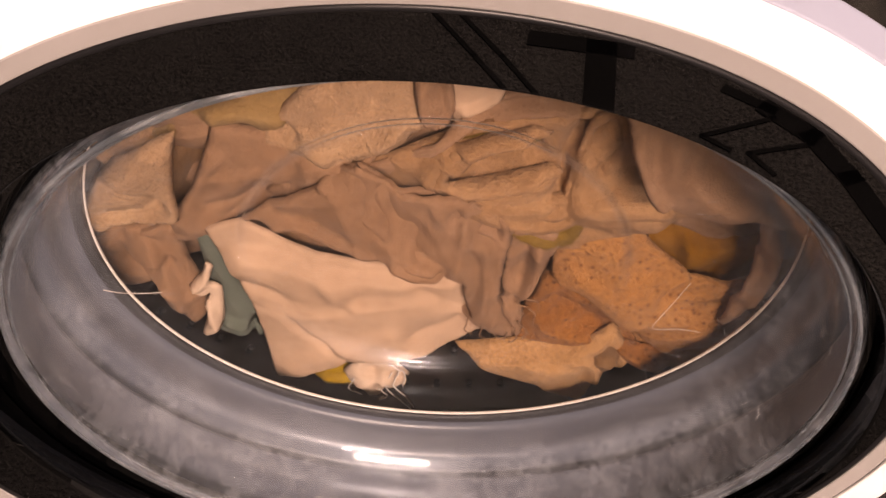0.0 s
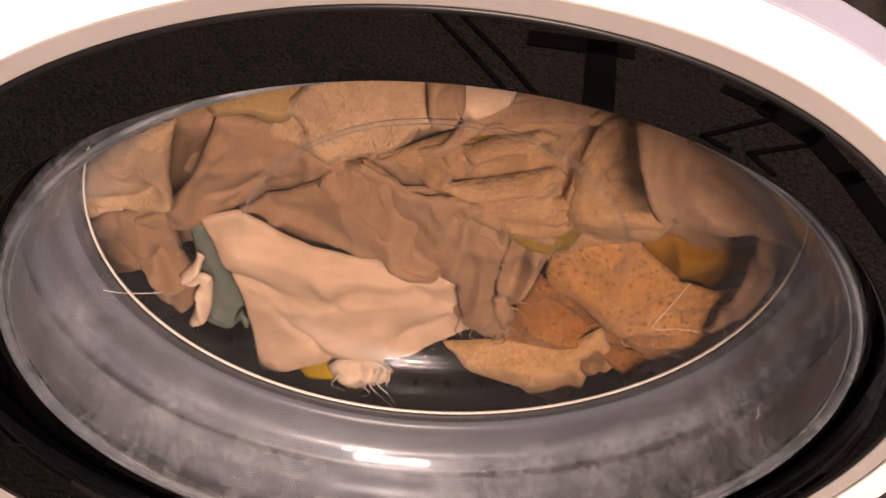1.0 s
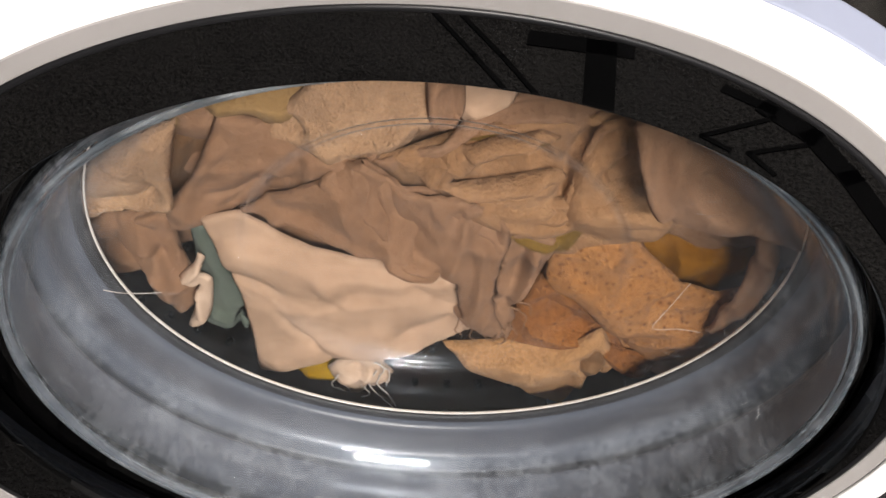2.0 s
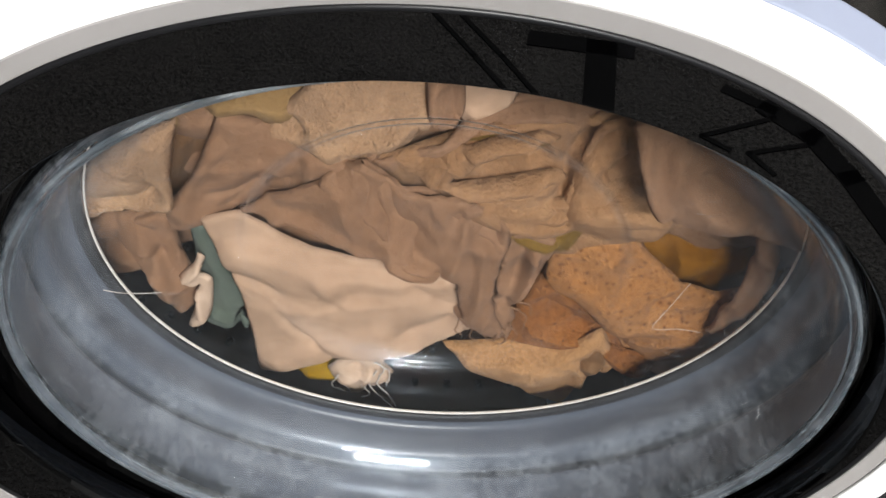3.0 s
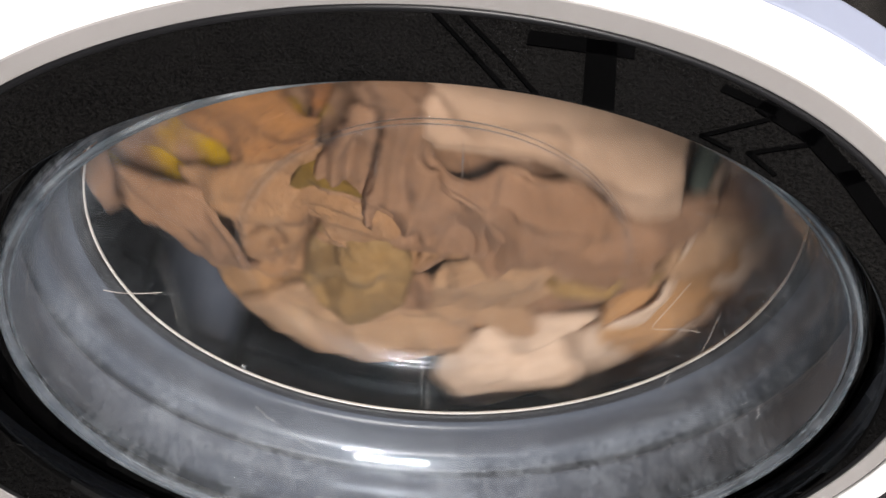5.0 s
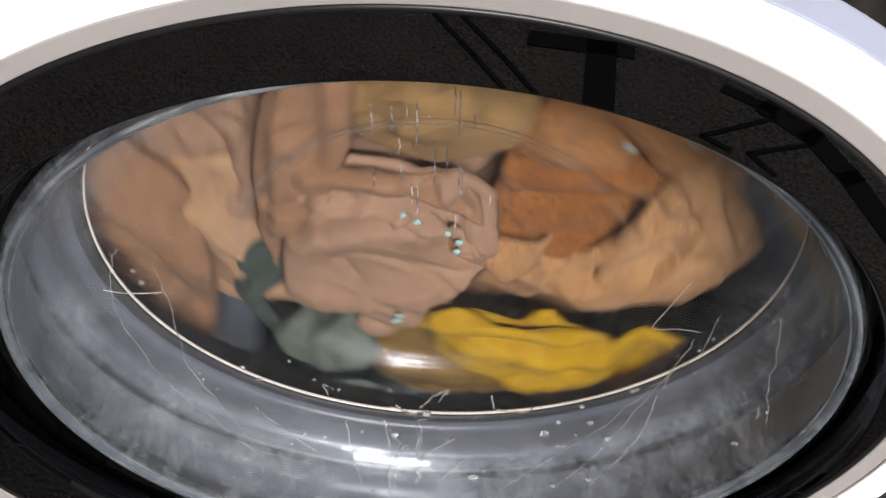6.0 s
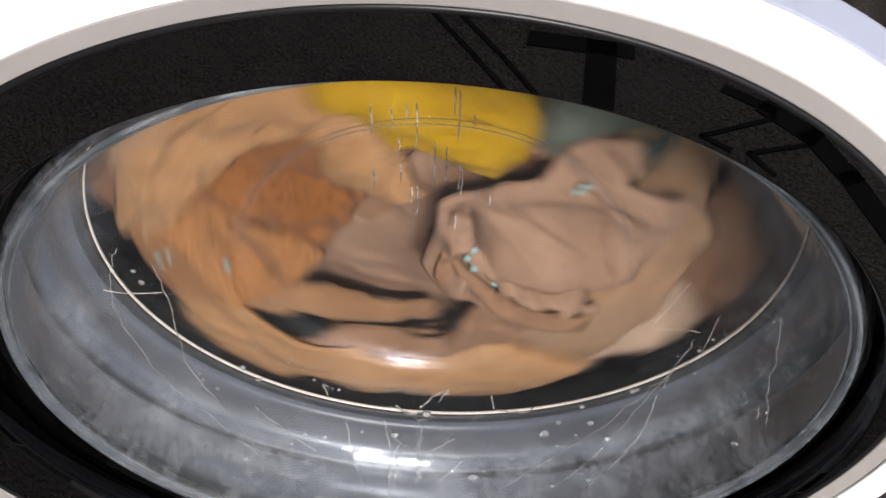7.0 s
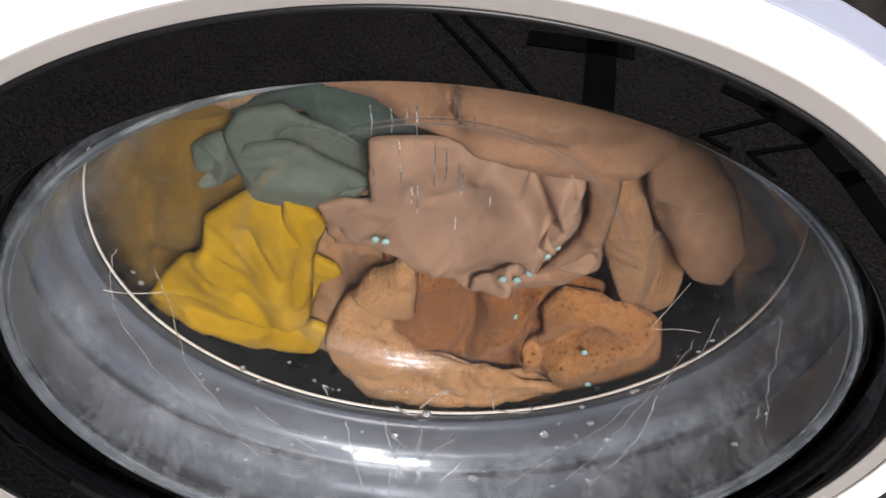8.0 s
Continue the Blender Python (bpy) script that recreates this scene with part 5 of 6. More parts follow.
deep_towel = cloth("towel", "large rose-brown bath towel deep in the drum", "towel", ROSE,
    [0.1852, 0.0, 0.1769, 0.0474, 0.1541, 0.089, 0.1373, 0.1373, 0.0875, 0.1515, 0.0482, 0.1797, 0.0, 0.1949, -0.0457, 0.1706, -0.0936, 0.1621, -0.1334, 0.1334, -0.1522, 0.0879, -0.1771, 0.0474, -0.1905, 0.0, -0.1786, -0.0479, -0.1654, -0.0955, -0.1261, -0.1261, -0.0901, -0.156, -0.0459, -0.1713, -0.0, -0.1861, 0.0506, -0.1888, 0.094, -0.1628, 0.1358, -0.1358, 0.1588, -0.0917, 0.185, -0.0496],
    0.01, [(0.1051, 0.078, -0.035, 0.1326, 0.01, 0.006), (0.0136, -0.0966, 0.0771, -0.0483, 0.0073, 0.006), (0.0691, -0.0658, 0.1026, 0.0368, 0.0072, 0.006), (-0.0147, -0.165, 0.0297, -0.0408, 0.0124, 0.005), (0.0403, -0.0313, 0.0175, 0.0574, 0.0108, 0.006), (-0.1145, -0.0004, -0.0662, -0.0325, 0.0075, 0.005), (-0.0771, -0.0914, 0.0589, 0.0391, 0.0113, 0.006), (0.1157, 0.041, -0.0639, -0.0229, 0.0089, 0.006), (0.1187, 0.1133, -0.0218, -0.0753, 0.0113, 0.006), (-0.0102, -0.1122, 0.0664, -0.0974, 0.0118, -0.004), (0.0724, 0.0598, 0.0552, -0.051, 0.0084, 0.006), (-0.0362, 0.0346, -0.0495, -0.0396, 0.0086, -0.004), (-0.0567, 0.112, 0.0529, 0.033, 0.0125, 0.006), (-0.0745, 0.0689, -0.0851, -0.0338, 0.0124, 0.006), (-0.1475, 0.0754, 0.0118, 0.0974, 0.0096, -0.004), (0.0855, 0.1021, -0.0387, 0.1502, 0.0072, 0.005), (-0.0052, 0.0642, 0.0348, 0.0582, 0.0073, 0.006), (0.0318, 0.1192, -0.127, 0.1069, 0.0095, 0.005), (-0.1642, 0.02, -0.0241, 0.1376, 0.0091, 0.006), (0.1232, 0.0538, -0.1351, 0.0428, 0.0097, 0.005), (-0.0633, -0.1039, -0.0185, 0.1216, 0.0094, 0.006), (-0.0244, 0.1438, 0.1028, 0.1071, 0.0081, 0.005)],
    (0.0, 0.136, -0.008), 1.6, 0.0045, 186.2, 0.0)
rose_edge = cloth("towel", "rose-tan towel edge along the drum lip", "towel", ROSE,
    [-0.0054, 0.0395, 0.0025, 0.0421, 0.0098, 0.0206, 0.0084, -0.0102, 0.0011, -0.034, -0.0091, -0.044, -0.005, -0.0209, -0.0023, 0.0068],
    0.005, [(0.0017, 0.0295, 0.0008, -0.0238, 0.007, 0.004), (-0.0032, 0.0237, -0.0055, -0.0264, 0.005, -0.003)],
    (0.1464, 0.098, -0.0361), 0.8, 0.0035, 190.1, 0.0)
khaki_strip = cloth("towel", "khaki towel edge behind the terry towel", "towel", KHAKI,
    [-0.0409, -0.0109, -0.0156, 0.0055, 0.0109, 0.0143, 0.0409, 0.0194, 0.0331, 0.0043, 0.0135, -0.0059, -0.0108, -0.0097, -0.0312, -0.0169],
    0.005, [(-0.0109, 0.0038, 0.0232, 0.003, 0.007, 0.004), (-0.0245, -0.0065, 0.0081, -0.0035, 0.005, -0.003)],
    (-0.0847, 0.116, 0.0441), 0.8, 0.0035, 192.79999999999998, 0.0)


# ---- small things: threads and lint on the glass, loose threads, water and beads ----
def strand(name, label, category, points, radius, mat, parent=None, bend=0.0):
    """A thread through a few points, softly curved."""
    pts = [Vector(q) for q in points]
    fine = []
    for k in range(len(pts) - 1):
        a, b, c, d = pts[max(k - 1, 0)], pts[k], pts[k + 1], pts[min(k + 2, len(pts) - 1)]
        for s in range(6):
            t = s / 6
            q = b * (2 * t ** 3 - 3 * t * t + 1) + (c - a) * 0.4 * (t ** 3 - 2 * t * t + t) + c * (3 * t * t - 2 * t ** 3) + (d - b) * 0.4 * (t ** 3 - t * t)
            fine.append(q + noise.noise_vector(q * 300) * bend)
    fine.append(pts[-1])
    ob = part(name, tube(bmesh.new(), fine, radius, 6, 0.3), mat, parent)
    if parent is None:
        ob.location = (0, 0, AXIS)
        tagged(ob, label, category)
    return ob


THREAD = fabric("white_thread", (0.55, 0.49, 0.44), (0.62, 0.56, 0.5), 0.1, 900)
# milky haze paints glints on the water runs; the lint shares it
MILKY = glass_material("milky_film", 0.75, (0.9, 0.93, 0.95))
# a tenth of white diffuse brightens drops and trickles in place of glints
WATER, _, water_surface = material("water")
for key, value in (("Base Color", (0.96, 0.99, 1.0, 1)), ("Roughness", 0.02), ("IOR", 1.33), ("Transmission Weight", 0.9)):
    water_surface.inputs[key].default_value = value
BEADS = plastic("turquoise_bead", (0.24, 0.4, 0.4), 0.25)

strand("thread", "loose white thread caught on the glass", "thread", [(0.1073, 0.0638, 0.0046), (0.1019, 0.0646, -0.0167), (0.0982, 0.0647, -0.0294), (0.101, 0.0643, -0.0312), (0.1089, 0.0626, -0.0275), (0.1182, 0.0604, -0.026)], 0.00013, THREAD)
strand("thread", "short white hair lying on the glass", "thread", [(-0.1369, 0.0515, -0.0049), (-0.1317, 0.0552, -0.0116), (-0.1252, 0.0591, -0.0167), (-0.1171, 0.0611, -0.018)], 0.0002, THREAD)
strand("loose_thread", "", "", [(0.0088, -0.006, 0.019), (0.0144, -0.006, 0.0137), (0.0103, -0.006, -0.0018), (0.0172, -0.006, -0.0169), (0.0205, -0.006, -0.027)], 0.0005, THREAD, cream_lint, 0.0008)
strand("loose_thread", "", "", [(0.0096, -0.006, 0.0102), (0.006, -0.006, -0.0054), (0.0139, -0.006, -0.0204), (0.0188, -0.006, -0.0285)], 0.0005, THREAD, cream_lint, 0.0008)
strand("loose_thread", "", "", [(-0.0112, -0.006, 0.0052), (-0.0157, -0.006, -0.0075), (-0.0088, -0.006, -0.0131)], 0.0005, THREAD, cream_lint, 0.0008)
strand("loose_thread", "", "", [(0.0012, -0.006, -0.0058), (0.0058, -0.006, -0.0148), (0.0008, -0.006, -0.0186)], 0.0005, THREAD, cream_lint, 0.0008)
strand("loose_thread", "", "", [(0.0119, -0.006, 0.0164), (0.0175, -0.006, 0.011), (0.0157, -0.006, -0.0044)], 0.0005, THREAD, cream_lint, 0.0008)
strand("loose_thread", "", "", [(-0.0015, -0.006, -0.0156), (0.0061, -0.006, -0.0221), (0.0059, -0.006, -0.0346)], 0.0005, ROSE, frayed_end, 0.0008)
strand("loose_thread", "", "", [(-0.0016, -0.006, -0.0303), (0.0035, -0.006, -0.04), (0.0012, -0.006, -0.0464)], 0.0005, ROSE, frayed_end, 0.0008)
strand("loose_thread", "", "", [(-0.0041, -0.006, -0.0355), (-0.0018, -0.006, -0.0457), (-0.0059, -0.006, -0.0492)], 0.0005, ROSE, frayed_end, 0.0008)
strand("loose_thread", "", "", [(0.0009, -0.006, -0.0106), (0.0081, -0.006, -0.0147), (0.0084, -0.006, -0.0224)], 0.0005, ROSE, frayed_end, 0.0008)
strand("loose_thread", "", "", [(-0.0067, -0.006, -0.0383), (-0.0076, -0.006, -0.0462), (-0.012, -0.006, -0.0456)], 0.0005, ROSE, frayed_end, 0.0008)
strand("loose_thread", "", "", [(0.0419, -0.006, -0.0525), (0.0383, -0.006, -0.0628), (0.0423, -0.006, -0.0718)], 0.0004, ROSE, mauve_top, 0.0008)
strand("loose_thread", "", "", [(0.0353, -0.006, -0.0606), (0.0329, -0.006, -0.0695), (0.0375, -0.006, -0.0733)], 0.0004, ROSE, mauve_top, 0.0008)
strand("loose_thread", "", "", [(0.0278, -0.006, -0.0538), (0.0257, -0.006, -0.064), (0.0294, -0.006, -0.0688)], 0.0004, ROSE, mauve_top, 0.0008)


def drop(place, size):
    bm = bmesh.new()
    bmesh.ops.create_icosphere(bm, subdivisions=2, radius=size)
    for v in bm.verts:
        v.co.z *= 1.25 if v.co.z < 0 else 0.9
        v.co.y *= 0.6
        v.co += noise.noise_vector(v.co * 500 + Vector(place) * 70) * size * 0.25
    ob = part("water_drop", bm, WATER)
    ob.location = (place[0], place[1], AXIS + place[2])
    return tagged(ob, "clear water drop clinging to the glass", "water drop", "water drops on the glass")


drops = [drop(q, s) for *q, s in [(-0.0899, 0.0638, -0.0805, 0.0015), (-0.1023, 0.0569, -0.0902, 0.001), (-0.0827, 0.0633, -0.0904, 0.001), (-0.0679, 0.0674, -0.0789, 0.001), (-0.0567, 0.0667, -0.0935, 0.001), (-0.0448, 0.0663, -0.1014, 0.001), (-0.017, 0.0594, -0.1327, 0.0015), (-0.0005, 0.0646, -0.1177, 0.0025), (0.06, 0.0583, -0.1209, 0.0025), (0.0903, 0.052, -0.1106, 0.002), (0.0812, 0.0582, -0.1078, 0.0015), (0.0256, 0.0445, -0.1463, 0.002), (0.0828, 0.0374, -0.1281, 0.0015), (0.0666, 0.0534, -0.1244, 0.0015), (0.1392, 0.0289, -0.0666, 0.0015), (0.0765, 0.0626, -0.0992, 0.0015), (0.0984, 0.0621, -0.0808, 0.0015), (-0.0391, 0.0514, -0.1384, 0.001), (-0.062, 0.0536, -0.1266, 0.001), (-0.0899, 0.037, -0.1235, 0.001), (0.1419, 0.0509, -0.0017, 0.001), (0.0445, 0.0514, -0.1366, 0.001), (-0.1081, 0.0571, -0.0826, 0.001), (0.1038, 0.0494, -0.1007, 0.001), (-0.0194, 0.0675, -0.1008, 0.001), (-0.1252, 0.0623, -0.0129, 0.0015), (-0.1271, 0.062, -0.0046, 0.001), (0.1222, 0.0582, -0.0555, 0.001)]]
streaks = []
streaks.append(tagged(strand("water_trickle", "thin clear trickle of water on the glass", "water", [(-0.1299, 0.0601, 0.0129), (-0.1358, 0.056, -0.0054), (-0.1357, 0.0538, -0.0315), (-0.1218, 0.0499, -0.0763), (-0.0988, 0.0453, -0.1093), (-0.0747, 0.036, -0.134)], 0.0003, WATER, None, 0.0016), group="water trickles on the glass"))
streaks.append(tagged(strand("water_trickle", "thin clear trickle of water on the glass", "water", [(-0.1187, 0.0639, -0.0025), (-0.1165, 0.0636, -0.0308), (-0.1143, 0.0586, -0.0694), (-0.099, 0.0514, -0.1033), (-0.0803, 0.0391, -0.1283)], 0.0003, WATER, None, 0.0016), group="water trickles on the glass"))
streaks.append(tagged(strand("water_trickle", "thin clear trickle of water on the glass", "water", [(-0.0191, 0.061, -0.1298), (-0.0113, 0.0538, -0.1401), (-0.0092, 0.0449, -0.1478), (-0.0042, 0.0352, -0.1537)], 0.0003, WATER, None, 0.0016), group="water trickles on the glass"))
streaks.append(tagged(strand("water_trickle", "thin clear trickle of water on the glass", "water", [(-0.0144, 0.0556, -0.1376), (-0.0182, 0.0466, -0.1458), (-0.0146, 0.0371, -0.1521)], 0.0003, WATER, None, 0.0016), group="water trickles on the glass"))
streaks.append(tagged(strand("water_trickle", "thin clear trickle of water on the glass", "water", [(0.0024, 0.0479, -0.146), (0.0105, 0.0585, -0.1342), (0.0174, 0.0617, -0.1271), (0.0269, 0.0642, -0.1157)], 0.0003, WATER, None, 0.0016), group="water trickles on the glass"))
streaks.append(tagged(strand("water_trickle", "thin clear trickle of water on the glass", "water", [(0.0381, 0.0378, -0.1475), (0.0602, 0.0478, -0.1328), (0.0785, 0.0533, -0.1168), (0.0973, 0.0592, -0.0911), (0.1134, 0.0615, -0.0617)], 0.0003, WATER, None, 0.0016), group="water trickles on the glass"))
streaks.append(tagged(strand("water_trickle", "thin clear trickle of water on the glass", "water", [(0.0676, 0.0375, -0.1366), (0.0868, 0.0477, -0.1171), (0.1001, 0.0569, -0.0922), (0.113, 0.0618, -0.0597), (0.118, 0.0629, -0.0348)], 0.0003, WATER, None, 0.0016), group="water trickles on the glass"))
streaks.append(tagged(strand("water_trickle", "thin clear trickle of water on the glass", "water", [(0.1472, 0.028, -0.0456), (0.1468, 0.0381, -0.0342), (0.1454, 0.0455, -0.0101), (0.1424, 0.0498, 0.0041)], 0.0003, WATER, None, 0.0016), group="water trickles on the glass"))
streaks.append(tagged(strand("water_trickle", "thin clear trickle of water on the glass", "water", [(-0.0051, 0.0615, -0.1292), (-0.0034, 0.0543, -0.14), (-0.0032, 0.0428, -0.1495)], 0.0003, WATER, None, 0.0016), group="water trickles on the glass"))
streaks.append(tagged(strand("water_trickle", "thin clear trickle of water on the glass", "water", [(0.1104, 0.0593, -0.0737), (0.1134, 0.0615, -0.0617), (0.1224, 0.0612, -0.0434), (0.1246, 0.0622, -0.0155)], 0.0003, WATER, None, 0.0016), group="water trickles on the glass"))
streaks.append(tagged(strand("water_trickle", "thin clear trickle of water on the glass", "water", [(-0.0193, 0.0651, -0.1135), (-0.0077, 0.064, -0.1191), (-0.0018, 0.0632, -0.1228), (0.0053, 0.0648, -0.1162)], 0.0003, WATER, None, 0.0016), group="water trickles on the glass"))
FILM = [(-0.018, 0.0854, 0.0734), (-0.0255, 0.0863, 0.0704), (-0.0126, 0.0872, 0.0787), (-0.0088, 0.0883, 0.0651), (0.0049, 0.0966, 0.0829), (0.0068, 0.0954, 0.0699), (-0.0153, 0.0697, 0.0606), (-0.0147, 0.0559, 0.0446), (0.0081, 0.0576, 0.0431), (0.0093, 0.0546, 0.0399), (0.0078, 0.0276, 0.0186), (0.0209, 0.0407, 0.0339), (-0.008, 0.0435, 0.0263), (-0.0016, 0.0692, 0.0441), (-0.0103, 0.0449, 0.0332), (0.0028, 0.0665, 0.0477), (0.0125, 0.0834, 0.0777), (-0.0252, 0.0519, 0.0421)]
for x, high, low in FILM:      # thin runs of water down the flat of the bowl; milky haze paints glints
    mid = (high + low) / 2
    run = strand("water_trickle", "short run of water on the glass, its glint painted milky", "water", [(x, 0.0752, high), (x + 0.0004, 0.0752, mid), (x + 0.0001, 0.0752, low)], 0.0003, MILKY, None, 0.0003)
    streaks.append(tagged(run, group="water trickles on the glass"))
for path in ([(-0.0171, 0.0315, -0.1475), (-0.0184, 0.043, -0.142), (-0.0155, 0.0512, -0.1356), (-0.0093, 0.0544, -0.1323)],
             [(-0.0147, 0.0397, -0.1446), (-0.0142, 0.0489, -0.1385), (-0.008, 0.0533, -0.1338)],
             [(-0.0033, 0.043, -0.1435), (-0.005, 0.0518, -0.1356), (-0.0028, 0.0578, -0.1282), (-0.0046, 0.0608, -0.1188)],
             [(-0.0044, 0.0379, -0.1461), (-0.003, 0.0478, -0.1401), (0.002, 0.0521, -0.1353), (0.0147, 0.0566, -0.1289)],
             [(-0.0025, 0.0406, -0.1449), (-0.0042, 0.0489, -0.1393), (-0.0022, 0.0569, -0.1293)],
             [(-0.0412, 0.0588, -0.1192), (-0.038, 0.049, -0.1339), (-0.0318, 0.0353, -0.144)],
             [(-0.0218, 0.0605, -0.1173), (-0.0185, 0.0529, -0.133), (-0.0104, 0.0401, -0.1448)],
             [(-0.0553, 0.046, -0.1299), (-0.072, 0.0507, -0.1167), (-0.085, 0.0544, -0.1018)],
             [(0.0085, 0.041, -0.1444), (0.0196, 0.0494, -0.1375)],
             [(-0.0034, 0.0631, -0.1095), (0.0033, 0.0648, -0.0993), (0.0101, 0.0653, -0.094), (0.0049, 0.0642, -0.1048)],
             [(-0.0162, 0.0629, -0.1092), (-0.0076, 0.062, -0.1137), (0.0009, 0.0626, -0.1116)],
             [(0.0311, 0.0647, -0.0963), (0.0347, 0.0625, -0.1061), (0.0487, 0.0614, -0.1056), (0.0525, 0.0619, -0.1015)],
             [(0.1081, 0.0558, -0.0734), (0.1045, 0.0482, -0.0929), (0.0935, 0.039, -0.1116), (0.0785, 0.0302, -0.1265)],
             [(-0.0468, 0.0636, -0.097), (-0.0521, 0.0638, -0.0926), (-0.0497, 0.0624, -0.1007)]):
    streaks.append(tagged(strand("water_trickle", "curling trickle of clear water on the glass", "water", path, 0.0005, WATER, None, 0.0012), group="water trickles on the glass"))
for x, y, z, size in ((0.0589, 0.0559, -0.1167, 0.00213), (0.0891, 0.0495, -0.1062, 0.00163), (0.0813, 0.0558, -0.1024, 0.00113), (0.066, 0.0585, -0.1089, 0.00113), (0.0816, 0.0348, -0.1231, 0.00125), (0.0648, 0.0353, -0.1325, 0.00113),
                      (0.0784, 0.0384, -0.1232, 0.00087), (0.0241, 0.0422, -0.1418, 0.0015), (0.027, 0.0422, -0.1414, 0.00125), (0.069, 0.0506, -0.1188, 0.00113), (-0.0004, 0.0621, -0.1132, 0.00187), (-0.0891, 0.0611, -0.0763, 0.00163),
                      (-0.0159, 0.0571, -0.1283, 0.0015), (-0.0514, 0.052, -0.1256, 0.00113), (-0.0678, 0.0467, -0.1236, 0.00125), (-0.1013, 0.0542, -0.0858, 0.001), (-0.0828, 0.0605, -0.086, 0.001), (-0.1082, 0.0555, -0.0743, 0.00087),
                      (0.0071, 0.0594, -0.124, 0.001), (-0.0087, 0.037, -0.1462, 0.001), (-0.0259, 0.0335, -0.1461, 0.00113), (-0.0582, 0.03, -0.1372, 0.00087), (-0.0708, 0.0333, -0.1301, 0.00087), (-0.0893, 0.0402, -0.1142, 0.00087),
                      (0.1202, 0.0589, -0.0381, 0.00113), (0.1376, 0.0251, -0.0598, 0.00125), (0.145, 0.0278, -0.0361, 0.00087), (0.0993, 0.0593, -0.075, 0.00113), (-0.0331, 0.0564, -0.1258, 0.00087), (0.0336, 0.0538, -0.1288, 0.00087),
                      (0.0469, 0.047, -0.1327, 0.00075), (0.0172, 0.0507, -0.136, 0.00075), (-0.0022, 0.0496, -0.1386, 0.00125), (-0.0048, 0.0448, -0.1419, 0.00138), (0.124, 0.0586, -0.0281, 0.00087), (0.0746, 0.0533, -0.1114, 0.00087)):
    drops.append(drop((x, y, z), size))


bead_sets = []
bead_sets.append((mauve_front, [(-0.0269, 0.0915, -0.0116), (-0.0224, 0.0915, -0.0128), (0.0321, 0.0915, -0.036), (0.0387, 0.0915, -0.0363), (0.0442, 0.0915, -0.0306), (0.054, 0.0915, -0.0105), (0.0504, 0.0915, -0.0169)]))
bead_sets.append((orange_loop, [(-0.0375, 0.096, -0.1487), (-0.0329, 0.096, -0.1507)]))
bead_sets.append((orange_flap, [(0.0794, 0.096, -0.1015), (0.0857, 0.096, -0.1326), (0.0918, 0.096, -0.1368)]))
bead_sets.append((rust_middle, [(0.0417, 0.105, -0.0851)]))


def bead(place):
    bm = bmesh.new()
    bmesh.ops.create_icosphere(bm, subdivisions=2, radius=0.002)
    for v in bm.verts:
        v.co.y *= 0.6
        v.co += noise.noise_vector(v.co * 900 + Vector(place) * 50) * 0.0003
    ob = part("detergent_bead", bm, BEADS)
    ob.location = (place[0], place[1], AXIS + place[2])
    return tagged(ob, "small turquoise detergent bead on wet cloth", "detergent bead", "detergent beads")


beads = [(cloth_piece, bead(q)) for cloth_piece, places in bead_sets for q in places]


def lint_on_glass():
    """Fine hairs and specks of dried lint on the side of the bowl."""
    profile = [(0.1535, 0.0165), (0.1508, 0.0245), (0.1488, 0.034), (0.145, 0.0415), (0.1392, 0.0497), (0.1275, 0.0585), (0.112, 0.0628)]
    rng = random.Random(12)
    bm = bmesh.new()

    def at(k, a):
        k = min(max(k, 0.0), len(profile) - 1.001)
        (r0, y0), (r1, y1) = profile[int(k)], profile[int(k) + 1]
        u = k - int(k)
        r, y = r0 + (r1 - r0) * u - 0.0005, y0 + (y1 - y0) * u - 0.0003
        return (r * math.cos(a), y, r * math.sin(a))
    for _ in range(150):
        k, a = rng.uniform(0, 5.9), radians(rng.uniform(150, 390))
        dk, da = rng.gauss(0, 0.35), rng.gauss(0, 0.03)
        curl = rng.uniform(-0.4, 0.4)
        tube(bm, [at(k + dk * t + curl * t * (1 - t), a + da * t + 0.03 * curl * math.sin(5 * t)) for t in (0, 0.25, 0.5, 0.75, 1)], rng.uniform(0.00004, 0.00009), 3)
    for _ in range(260):
        k, a = rng.uniform(0, 5.9), radians(rng.uniform(150, 390))
        p, q = at(k, a), at(k + 0.01, a + 0.002)
        tube(bm, [p, q], rng.uniform(0.00007, 0.0002), 4)
    ob = part("lint", bm, MILKY)
    ob.location = (0, 0, AXIS)
    tagged(ob, "pale dried lint and hairs stuck on the glass", "lint", kind="stuff")


lint_on_glass()

# ---- how things move: the drum turns and the load tumbles with it ----
TURN = [(0.0, 3.5), (0.4, 3.2), (0.5, 2.0), (0.6, 0.6), (0.7, 0.0), (2.0, 0.0), (3.0, 0.0), (3.5, 0.0), (3.6, 3.0), (3.7, 12.0), (3.8, 24.0),
        (4.0, 48.0), (4.2, 73.0), (4.5, 110.0), (4.7, 136.0), (4.9, 162.0), (5.2, 200.0), (5.5, 238.0), (5.8, 277.0), (6.0, 299.0),
        (6.2, 325.0), (6.5, 371.0), (6.8, 427.0), (7.0, 461.0), (7.2, 500.0), (7.4, 540.0), (7.5, 556.0), (7.6, 565.0), (7.75, 571.0), (7.9, 572.0), (8.0, 572.0)]
FULL = TURN[-1][1]


def smooth_step(t, a, b):
    u = min(1.0, max(0.0, (t - a) / (b - a)))
    return u * u * (3 - 2 * u)


